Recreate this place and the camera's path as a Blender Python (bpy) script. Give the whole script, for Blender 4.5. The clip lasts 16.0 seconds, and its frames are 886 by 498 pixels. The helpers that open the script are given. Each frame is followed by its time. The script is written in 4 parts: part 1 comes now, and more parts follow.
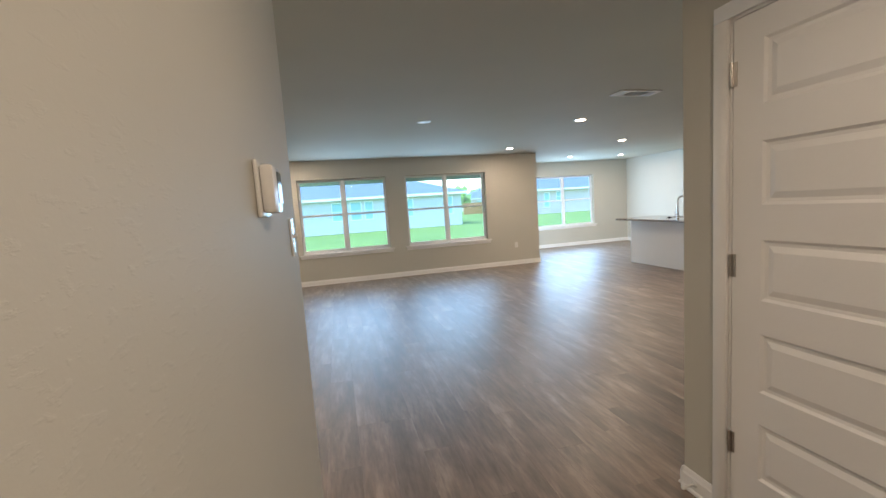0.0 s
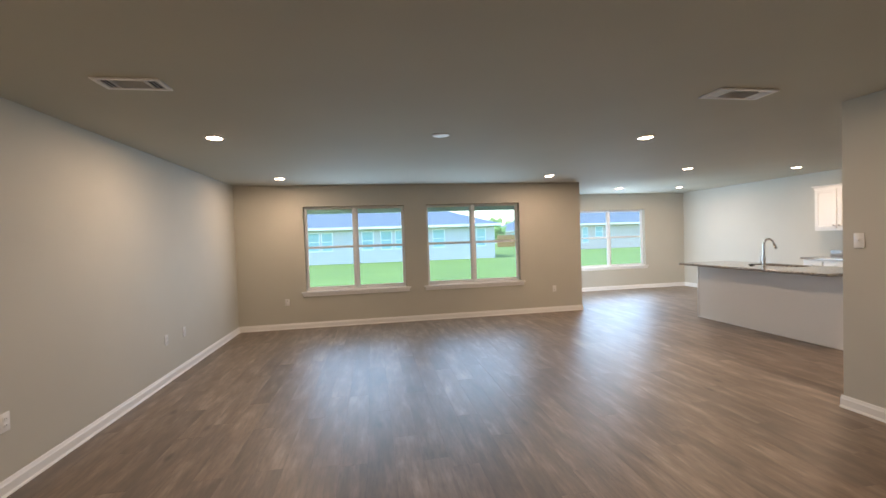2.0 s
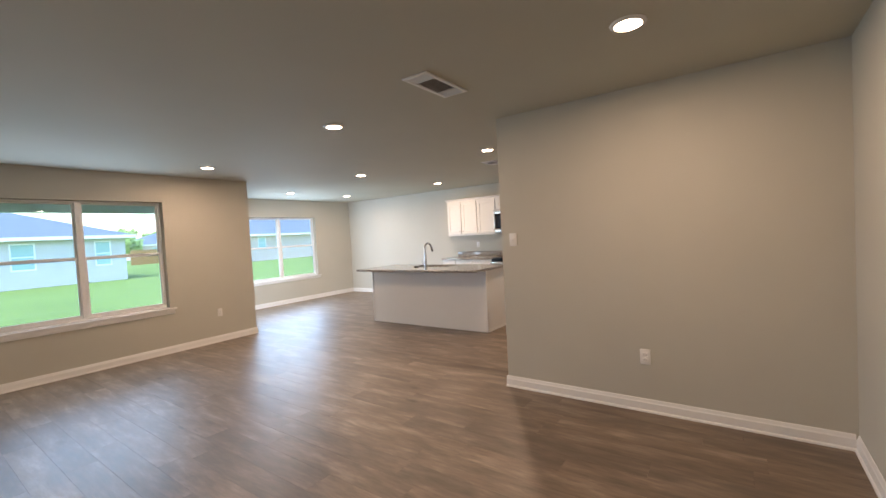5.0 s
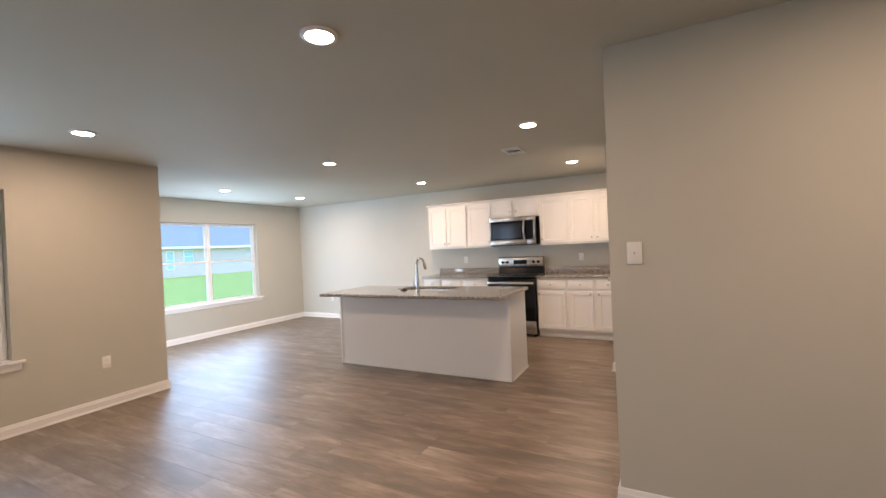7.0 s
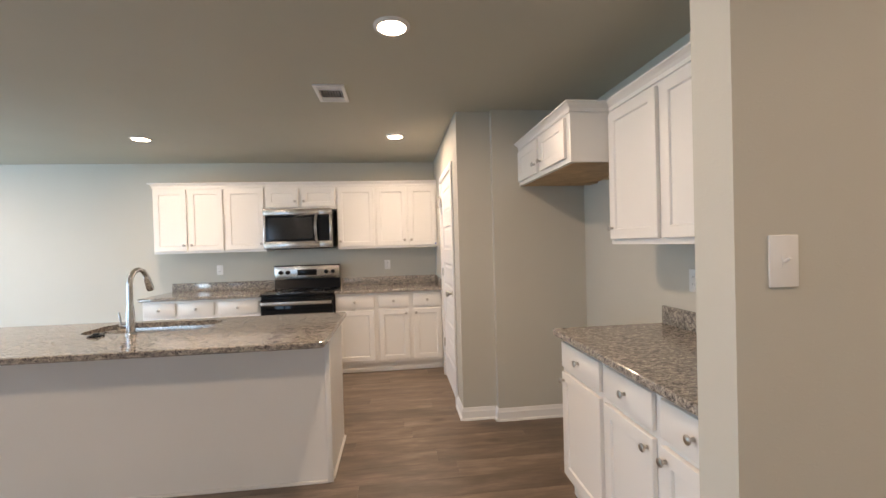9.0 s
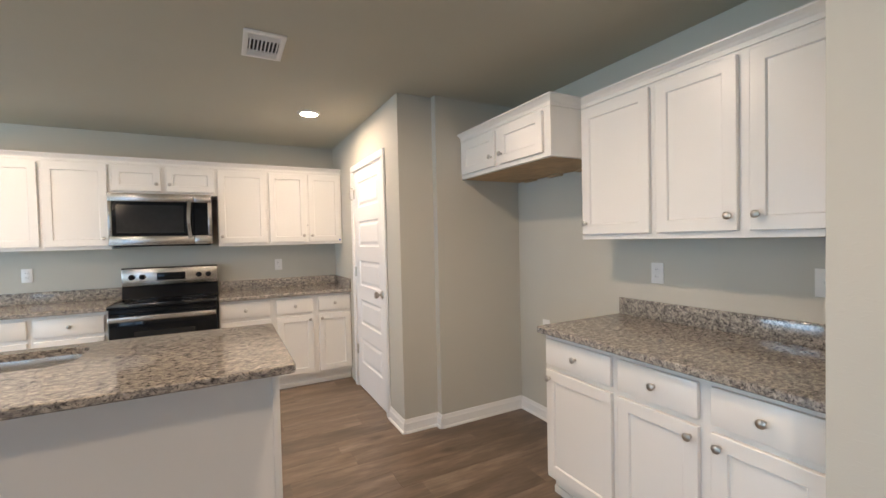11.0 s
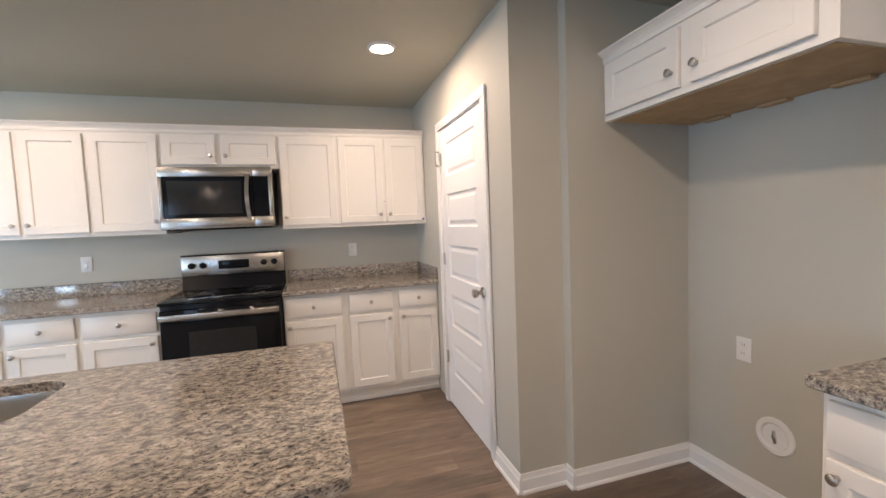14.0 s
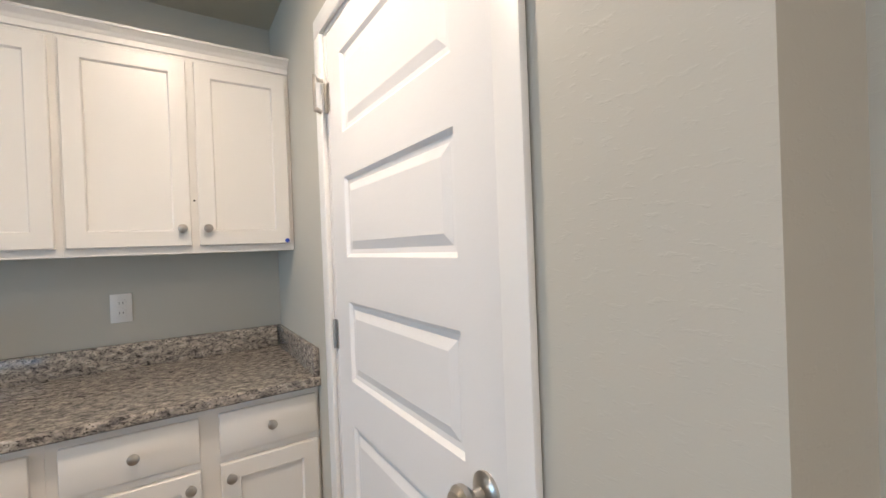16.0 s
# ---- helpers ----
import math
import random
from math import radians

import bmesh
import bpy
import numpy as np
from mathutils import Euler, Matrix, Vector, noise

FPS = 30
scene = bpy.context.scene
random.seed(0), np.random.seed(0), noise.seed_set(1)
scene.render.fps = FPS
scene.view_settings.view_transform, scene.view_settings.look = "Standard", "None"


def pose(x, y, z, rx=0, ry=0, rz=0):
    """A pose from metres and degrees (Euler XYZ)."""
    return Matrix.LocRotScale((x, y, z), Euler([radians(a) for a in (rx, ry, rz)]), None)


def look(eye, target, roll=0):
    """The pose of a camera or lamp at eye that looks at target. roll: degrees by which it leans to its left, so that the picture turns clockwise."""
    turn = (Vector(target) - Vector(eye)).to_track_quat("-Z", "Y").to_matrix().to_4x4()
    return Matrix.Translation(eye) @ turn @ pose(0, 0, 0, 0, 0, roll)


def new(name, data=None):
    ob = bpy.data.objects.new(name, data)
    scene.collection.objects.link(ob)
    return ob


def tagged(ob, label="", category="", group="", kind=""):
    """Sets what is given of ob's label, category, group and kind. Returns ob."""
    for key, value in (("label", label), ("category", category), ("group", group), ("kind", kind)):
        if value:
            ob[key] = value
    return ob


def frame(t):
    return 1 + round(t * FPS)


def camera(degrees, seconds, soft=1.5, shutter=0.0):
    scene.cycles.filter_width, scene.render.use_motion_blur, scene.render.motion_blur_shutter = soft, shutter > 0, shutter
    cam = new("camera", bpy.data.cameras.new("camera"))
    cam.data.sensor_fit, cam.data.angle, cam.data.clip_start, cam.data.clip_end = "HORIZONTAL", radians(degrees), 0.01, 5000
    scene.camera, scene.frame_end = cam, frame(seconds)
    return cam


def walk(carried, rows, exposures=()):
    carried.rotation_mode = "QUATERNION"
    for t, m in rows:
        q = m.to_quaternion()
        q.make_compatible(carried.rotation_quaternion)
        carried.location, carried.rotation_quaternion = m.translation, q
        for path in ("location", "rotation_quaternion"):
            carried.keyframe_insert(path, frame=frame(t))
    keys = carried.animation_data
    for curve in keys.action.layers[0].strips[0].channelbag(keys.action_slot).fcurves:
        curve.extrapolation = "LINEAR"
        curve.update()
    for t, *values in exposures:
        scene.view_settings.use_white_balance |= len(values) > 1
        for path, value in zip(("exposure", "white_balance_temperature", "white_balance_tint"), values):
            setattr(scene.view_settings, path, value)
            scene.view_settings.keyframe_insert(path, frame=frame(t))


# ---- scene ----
cam = camera(94.2, 16.0)
PATH = [
    (0, (-0.051, 0.214, 1.419), (0.434, 2.143, 1.209), -3.8),
    (0.5, (0.134, 0.459, 1.429), (0.699, 2.371, 1.277), -2.7),
    (0.8, (0.204, 0.659, 1.457), (0.716, 2.588, 1.332), -2.1),
    (1, (0.242, 0.781, 1.458), (0.694, 2.726, 1.339), -1.9),
    (1.5, (0.388, 1.104, 1.482), (0.714, 3.075, 1.408), -1.6),
    (2, (0.404, 1.358, 1.473), (0.74, 3.329, 1.418), -1.9),
    (2.5, (0.416, 1.566, 1.475), (0.902, 3.505, 1.422), -2.5),
    (3, (0.463, 1.757, 1.47), (1.273, 3.585, 1.422), -3.2),
    (3.5, (0.496, 1.892, 1.45), (1.754, 3.446, 1.368), -3.3),
    (4, (0.469, 2.012, 1.439), (2.019, 3.27, 1.322), -3.3),
    (4.2, (0.473, 2.047, 1.44), (2.079, 3.232, 1.311), -3.2),
    (6.3, (1.437, 3.247, 1.400), (3.070, 4.401, 1.399), -3.1),
    (6.5, (1.506, 3.44, 1.425), (3.167, 4.554, 1.416), -3.0),
    (7, (1.747, 3.832, 1.424), (3.518, 4.76, 1.412), -2.6),
    (7.5, (2.082, 4.138, 1.413), (3.95, 4.853, 1.415), -2.3),
    (8, (2.471, 4.375, 1.413), (4.421, 4.818, 1.412), -1.9),
    (8.5, (2.91, 4.582, 1.405), (4.906, 4.703, 1.405), -1.5),
    (9, (3.278, 4.796, 1.404), (5.265, 4.572, 1.379), -1.6),
    (9.2, (3.38, 4.89, 1.387), (5.349, 4.536, 1.356), -1.6),
    (11.3, (3.78, 5.477, 1.403), (5.543, 4.534, 1.354), -1.3),
    (11.5, (3.794, 5.525, 1.411), (5.624, 4.719, 1.379), -1.1),
    (12, (3.792, 5.632, 1.415), (5.752, 5.234, 1.385), -1.3),
    (12.5, (3.79, 5.705, 1.421), (5.785, 5.571, 1.36), -2.6),
    (13, (3.936, 5.606, 1.388), (5.916, 5.345, 1.283), -2.8),
    (13.5, (4.269, 5.358, 1.364), (6.215, 4.913, 1.246), -2.2),
    (14, (4.69, 5.215, 1.38), (6.599, 4.634, 1.249), -2.3),
    (14.5, (5.157, 5.003, 1.382), (7.09, 4.506, 1.242), -3.2),
    (15, (5.609, 4.889, 1.36), (7.542, 4.387, 1.253), -3.9),
    (15.5, (6.02, 4.795, 1.394), (7.907, 4.136, 1.317), -4.0),
    (16, (6.366, 4.722, 1.366), (8.046, 3.632, 1.352), -2.2),
]
walk(cam, [(t, look(eye, target, roll)) for t, eye, target, roll in PATH],
     [(0, 2.6, 6440, 19), (2, 2.38, 7190, 26), (4, 2.44, 7340, 28), (7, 2.54, 7190, 30), (9, 2.6, 7040, 25), (11.5, 2.62, 6660, 22), (12.5, 2.6, 6490, 23), (14, 2.52, 6690, 26), (15, 2.48, 6490, 21), (16, 2.4, 6240, 19)])

# ---- world, sun, lamps' strength ----
world = bpy.data.worlds.new("sky")
scene.world = world
world.use_nodes = True
wn = world.node_tree.nodes
sky = wn.new("ShaderNodeTexSky")
sky.sky_type = "NISHITA"
sky.sun_disc = False
sky.sun_elevation, sky.sun_rotation = radians(60), radians(250)
sky.air_density, sky.dust_density, sky.ozone_density = 1.5, 1.0, 3.0
wn["Background"].inputs["Strength"].default_value = 0.15
world.node_tree.links.new(sky.outputs["Color"], wn["Background"].inputs["Color"])

sun_data = bpy.data.lights.new("sun", "SUN")
sun_data.energy, sun_data.angle, sun_data.color = 1.1, radians(25), (1.0, 0.97, 0.92)
sun = new("sun", sun_data)
sun.matrix_world = pose(0, 0, 30, 10, -28, 0)

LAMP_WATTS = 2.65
# the sky's light in the opening of the glazed porch door
porch_light = bpy.data.lights.new("porch_door_daylight", "AREA")
porch_light.shape, porch_light.size, porch_light.size_y = "RECTANGLE", 0.66, 1.70
porch_light.spread = radians(130)
porch_light.energy, porch_light.color = 8.0, (0.58, 0.84, 1.0)
new("porch_door_daylight", porch_light).matrix_world = look((4.245, 9.75, 1.06), (5.245, 9.75, 0.86))
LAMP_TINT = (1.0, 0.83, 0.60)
# the sky's light in the openings of the three windows: x, y, z of the middle, width, height, watts
for wx, wy, wz, ww, wh, watts in ((0.116, 8.679, 1.35, 1.62, 1.38, 5.5), (2.24, 8.679, 1.35, 1.64, 1.38, 5.5), (6.388, 10.966, 1.30, 1.80, 1.38, 12.5)):
    day = bpy.data.lights.new("window_daylight", "AREA")
    day.shape, day.size, day.size_y = "RECTANGLE", ww, wh
    day.energy, day.color = watts, (0.40, 0.71, 1.0)
    new("window_daylight", day).matrix_world = pose(wx, wy, wz, -90, 0, 0)

# ---- plan, in metres ----
CEIL = 2.44
WEST, NORTH, SOUTH = -1.843, 8.683, 1.75
NOOK_W, NOOK_N, EAST = 4.33, 10.97, 8.48
DIV_W, DIV_E, DIV_END = 4.103, 4.224, 4.06
BACK = 3.29
PANTRY_Y, PANTRY_X, STEP_X, STEP_Y = 4.305, 6.497, 6.435, 4.035
HALL_L, HALL_R, HALL_END = -0.194, 1.465, -1.9


# ---- materials ----
def material(name):
    m = bpy.data.materials.new(name)
    m.use_nodes = True
    nt = m.node_tree
    return m, nt, nt.nodes["Principled BSDF"]


def link(nt, a, b):
    nt.links.new(a, b)


def node(nt, kind, **inputs):
    n = nt.nodes.new(kind)
    for k, v in inputs.items():
        n.inputs[k.replace("_", " ")].default_value = v
    return n


def noise_node(nt, coord, scale, detail=4.0, rough=0.55):
    n = node(nt, "ShaderNodeTexNoise", Scale=scale, Detail=detail, Roughness=rough)
    link(nt, coord, n.inputs["Vector"])
    return n


def ramp(nt, fac, stops):
    r = nt.nodes.new("ShaderNodeValToRGB")
    el = r.color_ramp.elements
    while len(el) < len(stops):
        el.new(0.5)
    for e, (p, c) in zip(el, stops):
        e.position, e.color = p, (*c, 1)
    link(nt, fac, r.inputs["Fac"])
    return r


def bump(nt, bsdf, height, strength, distance):
    b = node(nt, "ShaderNodeBump", Strength=strength, Distance=distance)
    link(nt, height, b.inputs["Height"])
    link(nt, b.outputs["Normal"], bsdf.inputs["Normal"])
    return b


def position(nt):
    return nt.nodes.new("ShaderNodeNewGeometry").outputs["Position"]


def painted(name, colour, rough=0.6, texture=0.12, grain=130.0, spread=0.04, coat=0.0):
    """Paint with a fine relief and a slight unevenness of tone."""
    m, nt, b = material(name)
    p = position(nt)
    big = noise_node(nt, p, 1.3, 3)
    lo = tuple(c * (1 - spread) for c in colour)
    hi = tuple(min(1, c * (1 + spread)) for c in colour)
    r = ramp(nt, big.outputs["Fac"], [(0.3, lo), (0.7, hi)])
    link(nt, r.outputs["Color"], b.inputs["Base Color"])
    b.inputs["Roughness"].default_value = rough
    b.inputs["Coat Weight"].default_value = coat
    fine = noise_node(nt, p, grain, 3)
    blot = noise_node(nt, p, grain * 0.28, 2)
    add = node(nt, "ShaderNodeMath")
    add.operation = "MULTIPLY_ADD"
    add.inputs[1].default_value = 0.5
    link(nt, fine.outputs["Fac"], add.inputs[0])
    link(nt, blot.outputs["Fac"], add.inputs[2])
    bump(nt, b, add.outputs[0], texture, 0.004)
    return m


def plain(name, colour, rough=0.4, metal=0.0, spread=0.05, scale=30.0):
    m, nt, b = material(name)
    n = noise_node(nt, position(nt), scale, 4)
    r = ramp(nt, n.outputs["Fac"], [(0.3, tuple(c * (1 - spread) for c in colour)), (0.7, tuple(min(1, c * (1 + spread)) for c in colour))])
    link(nt, r.outputs["Color"], b.inputs["Base Color"])
    b.inputs["Roughness"].default_value, b.inputs["Metallic"].default_value = rough, metal
    return m


def knockdown(name, colour, rough=0.65):
    """Drywall with flattened splatter texture under matt paint."""
    m, nt, b = material(name)
    p = position(nt)
    big = noise_node(nt, p, 0.9, 4)
    r = ramp(nt, big.outputs["Fac"], [(0.3, tuple(c * 0.965 for c in colour)), (0.7, tuple(c * 1.03 for c in colour))])
    link(nt, r.outputs["Color"], b.inputs["Base Color"])
    b.inputs["Roughness"].default_value = rough
    mp = nt.nodes.new("ShaderNodeMapping")
    mp.inputs["Scale"].default_value = (0.6, 0.6, 1.5)
    link(nt, p, mp.inputs["Vector"])
    spl = noise_node(nt, mp.outputs["Vector"], 72, 5, 0.6)
    flat = ramp(nt, spl.outputs["Fac"], [(0.57, (0, 0, 0)), (0.64, (1, 1, 1))])
    fine = noise_node(nt, p, 260, 2)
    mix = node(nt, "ShaderNodeMath")
    mix.operation = "MULTIPLY_ADD"
    mix.inputs[1].default_value = 0.25
    link(nt, fine.outputs["Fac"], mix.inputs[0])
    link(nt, flat.outputs["Color"], mix.inputs[2])
    bump(nt, b, mix.outputs[0], 0.15, 0.0025)
    return m


def steel(name, colour=(0.56, 0.55, 0.53), rough=0.28, axis=(1, 1, 60)):
    m, nt, b = material(name)
    mp = nt.nodes.new("ShaderNodeMapping")
    mp.inputs["Scale"].default_value = axis
    link(nt, position(nt), mp.inputs["Vector"])
    n = noise_node(nt, mp.outputs["Vector"], 14, 5)
    r = ramp(nt, n.outputs["Fac"], [(0.3, tuple(c * 0.9 for c in colour)), (0.7, tuple(c * 1.06 for c in colour))])
    link(nt, r.outputs["Color"], b.inputs["Base Color"])
    b.inputs["Metallic"].default_value, b.inputs["Roughness"].default_value = 1.0, rough
    bump(nt, b, n.outputs["Fac"], 0.05, 0.001)
    return m


def plank_material():
    m, nt, b = material("vinyl_plank")
    pick = node(nt, "ShaderNodeMath")
    pick.operation = "ADD"
    link(nt, nt.nodes.new("ShaderNodeObjectInfo").outputs["Random"], pick.inputs[0])
    link(nt, nt.nodes.new("ShaderNodeNewGeometry").outputs["Random Per Island"], pick.inputs[1])
    wrap = node(nt, "ShaderNodeMath")
    wrap.operation = "FRACT"
    link(nt, pick.outputs[0], wrap.inputs[0])
    rnd = wrap.outputs[0]
    off = node(nt, "ShaderNodeVectorMath")
    off.operation = "MULTIPLY_ADD"
    off.inputs[1].default_value = (17.0, 41.0, 5.0)
    link(nt, rnd, off.inputs[0])
    link(nt, position(nt), off.inputs[2])
    mp = nt.nodes.new("ShaderNodeMapping")
    mp.inputs["Scale"].default_value = (1.0, 0.13, 1.0)
    link(nt, off.outputs[0], mp.inputs["Vector"])
    fibre = noise_node(nt, mp.outputs["Vector"], 52, 5, 0.62)
    mp2 = nt.nodes.new("ShaderNodeMapping")
    mp2.inputs["Scale"].default_value = (1.0, 0.22, 1.0)
    link(nt, off.outputs[0], mp2.inputs["Vector"])
    cloud = noise_node(nt, mp2.outputs["Vector"], 10, 5, 0.58)
    base = ramp(nt, cloud.outputs["Fac"], [(0.20, (0.105, 0.073, 0.051)), (0.40, (0.148, 0.106, 0.076)), (0.54, (0.192, 0.142, 0.106)), (0.72, (0.300, 0.233, 0.180))])
    grain = ramp(nt, fibre.outputs["Fac"], [(0.28, (0.66, 0.64, 0.62)), (0.5, (0.96, 0.95, 0.94)), (0.68, (1.16, 1.15, 1.13))])
    mul = nt.nodes.new("ShaderNodeMix")
    mul.data_type, mul.blend_type = "RGBA", "MULTIPLY"
    mul.inputs[0].default_value = 1.0
    link(nt, base.outputs["Color"], mul.inputs[6])
    link(nt, grain.outputs["Color"], mul.inputs[7])
    tone = ramp(nt, rnd, [(0.0, (0.80, 0.795, 0.79)), (0.5, (1.0, 0.99, 0.98)), (1.0, (1.20, 1.195, 1.185))])
    mul2 = nt.nodes.new("ShaderNodeMix")
    mul2.data_type, mul2.blend_type = "RGBA", "MULTIPLY"
    mul2.inputs[0].default_value = 1.0
    link(nt, mul.outputs[2], mul2.inputs[6])
    link(nt, tone.outputs["Color"], mul2.inputs[7])
    mp3 = nt.nodes.new("ShaderNodeMapping")
    mp3.inputs["Scale"].default_value = (1.0, 0.45, 1.0)
    link(nt, off.outputs[0], mp3.inputs["Vector"])
    spots = node(nt, "ShaderNodeTexVoronoi", Scale=3.1)
    link(nt, mp3.outputs["Vector"], spots.inputs["Vector"])
    knots = ramp(nt, spots.outputs["Distance"], [(0.0, (0.42, 0.40, 0.38)), (0.05, (0.62, 0.60, 0.58)), (0.11, (1.0, 1.0, 1.0))])
    mul3 = nt.nodes.new("ShaderNodeMix")
    mul3.data_type, mul3.blend_type = "RGBA", "MULTIPLY"
    mul3.inputs[0].default_value = 1.0
    link(nt, mul2.outputs[2], mul3.inputs[6])
    link(nt, knots.outputs["Color"], mul3.inputs[7])
    link(nt, mul3.outputs[2], b.inputs["Base Color"])
    ro = node(nt, "ShaderNodeMapRange", From_Min=0.3, From_Max=0.7, To_Min=0.37, To_Max=0.49)
    link(nt, fibre.outputs["Fac"], ro.inputs["Value"])
    link(nt, ro.outputs[0], b.inputs["Roughness"])
    b.inputs["Specular IOR Level"].default_value = 0.78
    b.inputs["Anisotropic"].default_value = 0.5
    across = node(nt, "ShaderNodeCombineXYZ", X=1.0)
    link(nt, across.outputs[0], b.inputs["Tangent"])
    bump(nt, b, fibre.outputs["Fac"], 0.12, 0.002)
    return m


def granite_material():
    m, nt, b = material("granite")
    p = position(nt)
    warp = noise_node(nt, p, 18, 3)
    sc = node(nt, "ShaderNodeVectorMath")
    sc.operation = "MULTIPLY_ADD"
    sc.inputs[1].default_value = (0.035, 0.035, 0.035)
    link(nt, warp.outputs["Color"], sc.inputs[0])
    link(nt, p, sc.inputs[2])
    mp = nt.nodes.new("ShaderNodeMapping")
    mp.inputs["Rotation"].default_value = (0.3, 0.2, 0.7)
    mp.inputs["Scale"].default_value = (1.0, 0.55, 1.0)
    link(nt, sc.outputs[0], mp.inputs["Vector"])
    a = noise_node(nt, mp.outputs["Vector"], 78, 6, 0.64)
    c = noise_node(nt, mp.outputs["Vector"], 52, 5, 0.6)
    light = ramp(nt, a.outputs["Fac"], [(0.31, (0.040, 0.039, 0.040)), (0.40, (0.19, 0.175, 0.165)), (0.49, (0.36, 0.33, 0.295)), (0.60, (0.47, 0.435, 0.385)), (0.72, (0.60, 0.575, 0.54))])
    grey = ramp(nt, c.outputs["Fac"], [(0.30, (0.42, 0.42, 0.43)), (0.44, (0.68, 0.67, 0.67)), (0.6, (0.98, 0.95, 0.91))])
    mul = nt.nodes.new("ShaderNodeMix")
    mul.data_type, mul.blend_type = "RGBA", "MULTIPLY"
    mul.inputs[0].default_value = 1.0
    link(nt, light.outputs["Color"], mul.inputs[6])
    link(nt, grey.outputs["Color"], mul.inputs[7])
    fleck = noise_node(nt, mp.outputs["Vector"], 210, 3, 0.6)
    dots = ramp(nt, fleck.outputs["Fac"], [(0.37, (0.13, 0.13, 0.14)), (0.44, (1.0, 1.0, 1.0)), (0.62, (1.0, 1.0, 1.0)), (0.72, (1.3, 1.3, 1.3))])
    mul2 = nt.nodes.new("ShaderNodeMix")
    mul2.data_type, mul2.blend_type = "RGBA", "MULTIPLY"
    mul2.inputs[0].default_value = 1.0
    link(nt, mul.outputs[2], mul2.inputs[6])
    link(nt, dots.outputs["Color"], mul2.inputs[7])
    link(nt, mul2.outputs[2], b.inputs["Base Color"])
    b.inputs["Roughness"].default_value = 0.10
    return m


def glass_material():
    m, nt, b = material("window_glass")
    nt.nodes.remove(b)
    out = nt.nodes["Material Output"]
    tr = node(nt, "ShaderNodeBsdfTransparent", Color=(0.74, 0.91, 0.985, 1))
    gl = node(nt, "ShaderNodeBsdfGlossy", Roughness=0.0)
    fr = node(nt, "ShaderNodeFresnel", IOR=1.5)
    mix = nt.nodes.new("ShaderNodeMixShader")
    link(nt, fr.outputs[0], mix.inputs[0])
    link(nt, tr.outputs[0], mix.inputs[1])
    link(nt, gl.outputs[0], mix.inputs[2])
    link(nt, mix.outputs[0], out.inputs["Surface"])
    return m


def emitter(name, colour, strength):
    m, nt, b = material(name)
    b.inputs["Base Color"].default_value = (0.9, 0.9, 0.9, 1)
    b.inputs["Emission Color"].default_value = (*colour, 1)
    b.inputs["Emission Strength"].default_value = strength
    return m


def grass_material():
    m, nt, b = material("lawn_grass")
    p = position(nt)
    n1 = noise_node(nt, p, 0.35, 5)
    n2 = noise_node(nt, p, 14, 5)
    r1 = ramp(nt, n1.outputs["Fac"], [(0.3, (0.12, 0.19, 0.032)), (0.7, (0.17, 0.25, 0.048))])
    r2 = ramp(nt, n2.outputs["Fac"], [(0.3, (0.75, 0.75, 0.75)), (0.7, (1.2, 1.2, 1.15))])
    mul = nt.nodes.new("ShaderNodeMix")
    mul.data_type, mul.blend_type = "RGBA", "MULTIPLY"
    mul.inputs[0].default_value = 1.0
    link(nt, r1.outputs["Color"], mul.inputs[6])
    link(nt, r2.outputs["Color"], mul.inputs[7])
    link(nt, mul.outputs[2], b.inputs["Base Color"])
    b.inputs["Roughness"].default_value = 0.9
    bump(nt, b, n2.outputs["Fac"], 0.6, 0.05)
    return m


def brick_material():
    m, nt, b = material("pale_brick")
    br = nt.nodes.new("ShaderNodeTexBrick")
    mp = nt.nodes.new("ShaderNodeMapping")
    mp.inputs["Rotation"].default_value = (radians(90), 0, 0)
    link(nt, position(nt), mp.inputs["Vector"])
    link(nt, mp.outputs["Vector"], br.inputs["Vector"])
    br.inputs["Color1"].default_value, br.inputs["Color2"].default_value = (0.58, 0.45, 0.41, 1), (0.50, 0.38, 0.345, 1)
    br.inputs["Mortar"].default_value = (0.60, 0.58, 0.56, 1)
    br.inputs["Scale"].default_value = 1.0
    br.inputs["Brick Width"].default_value, br.inputs["Row Height"].default_value = 0.22, 0.075
    br.inputs["Mortar Size"].default_value = 0.01
    link(nt, br.outputs["Color"], b.inputs["Base Color"])
    b.inputs["Roughness"].default_value = 0.85
    return m


WALL = knockdown("greige_wall_paint", (0.514, 0.494, 0.431))
# the shade on an off-white ceiling is mixed into this darker, warmer colour
CEILING = knockdown("shaded_ceiling_paint", (0.475, 0.455, 0.375), 0.8)
TRIM = painted("white_trim_paint", (0.80, 0.79, 0.77), 0.35, 0.04, 90, 0.015)
CABINET = painted("white_cabinet_paint", (0.74, 0.72, 0.685), 0.32, 0.03, 110, 0.015)
DOOR = painted("white_door_paint", (0.80, 0.79, 0.78), 0.38, 0.06, 160, 0.015)
PLASTIC = plain("white_plastic", (0.78, 0.77, 0.75), 0.20, 0, 0.02)
VINYL = plain("white_window_vinyl", (0.78, 0.79, 0.80), 0.4, 0, 0.02)
GLASS = glass_material()
PLANK = plank_material()
GAP = plain("plank_gap", (0.03, 0.022, 0.016), 0.8)
GRANITE = granite_material()
STEEL = steel("brushed_steel", (0.46, 0.45, 0.435), 0.24, (1, 1, 60))
SINK_STEEL = steel("sink_steel", (0.60, 0.57, 0.53), 0.25, (8, 8, 8))
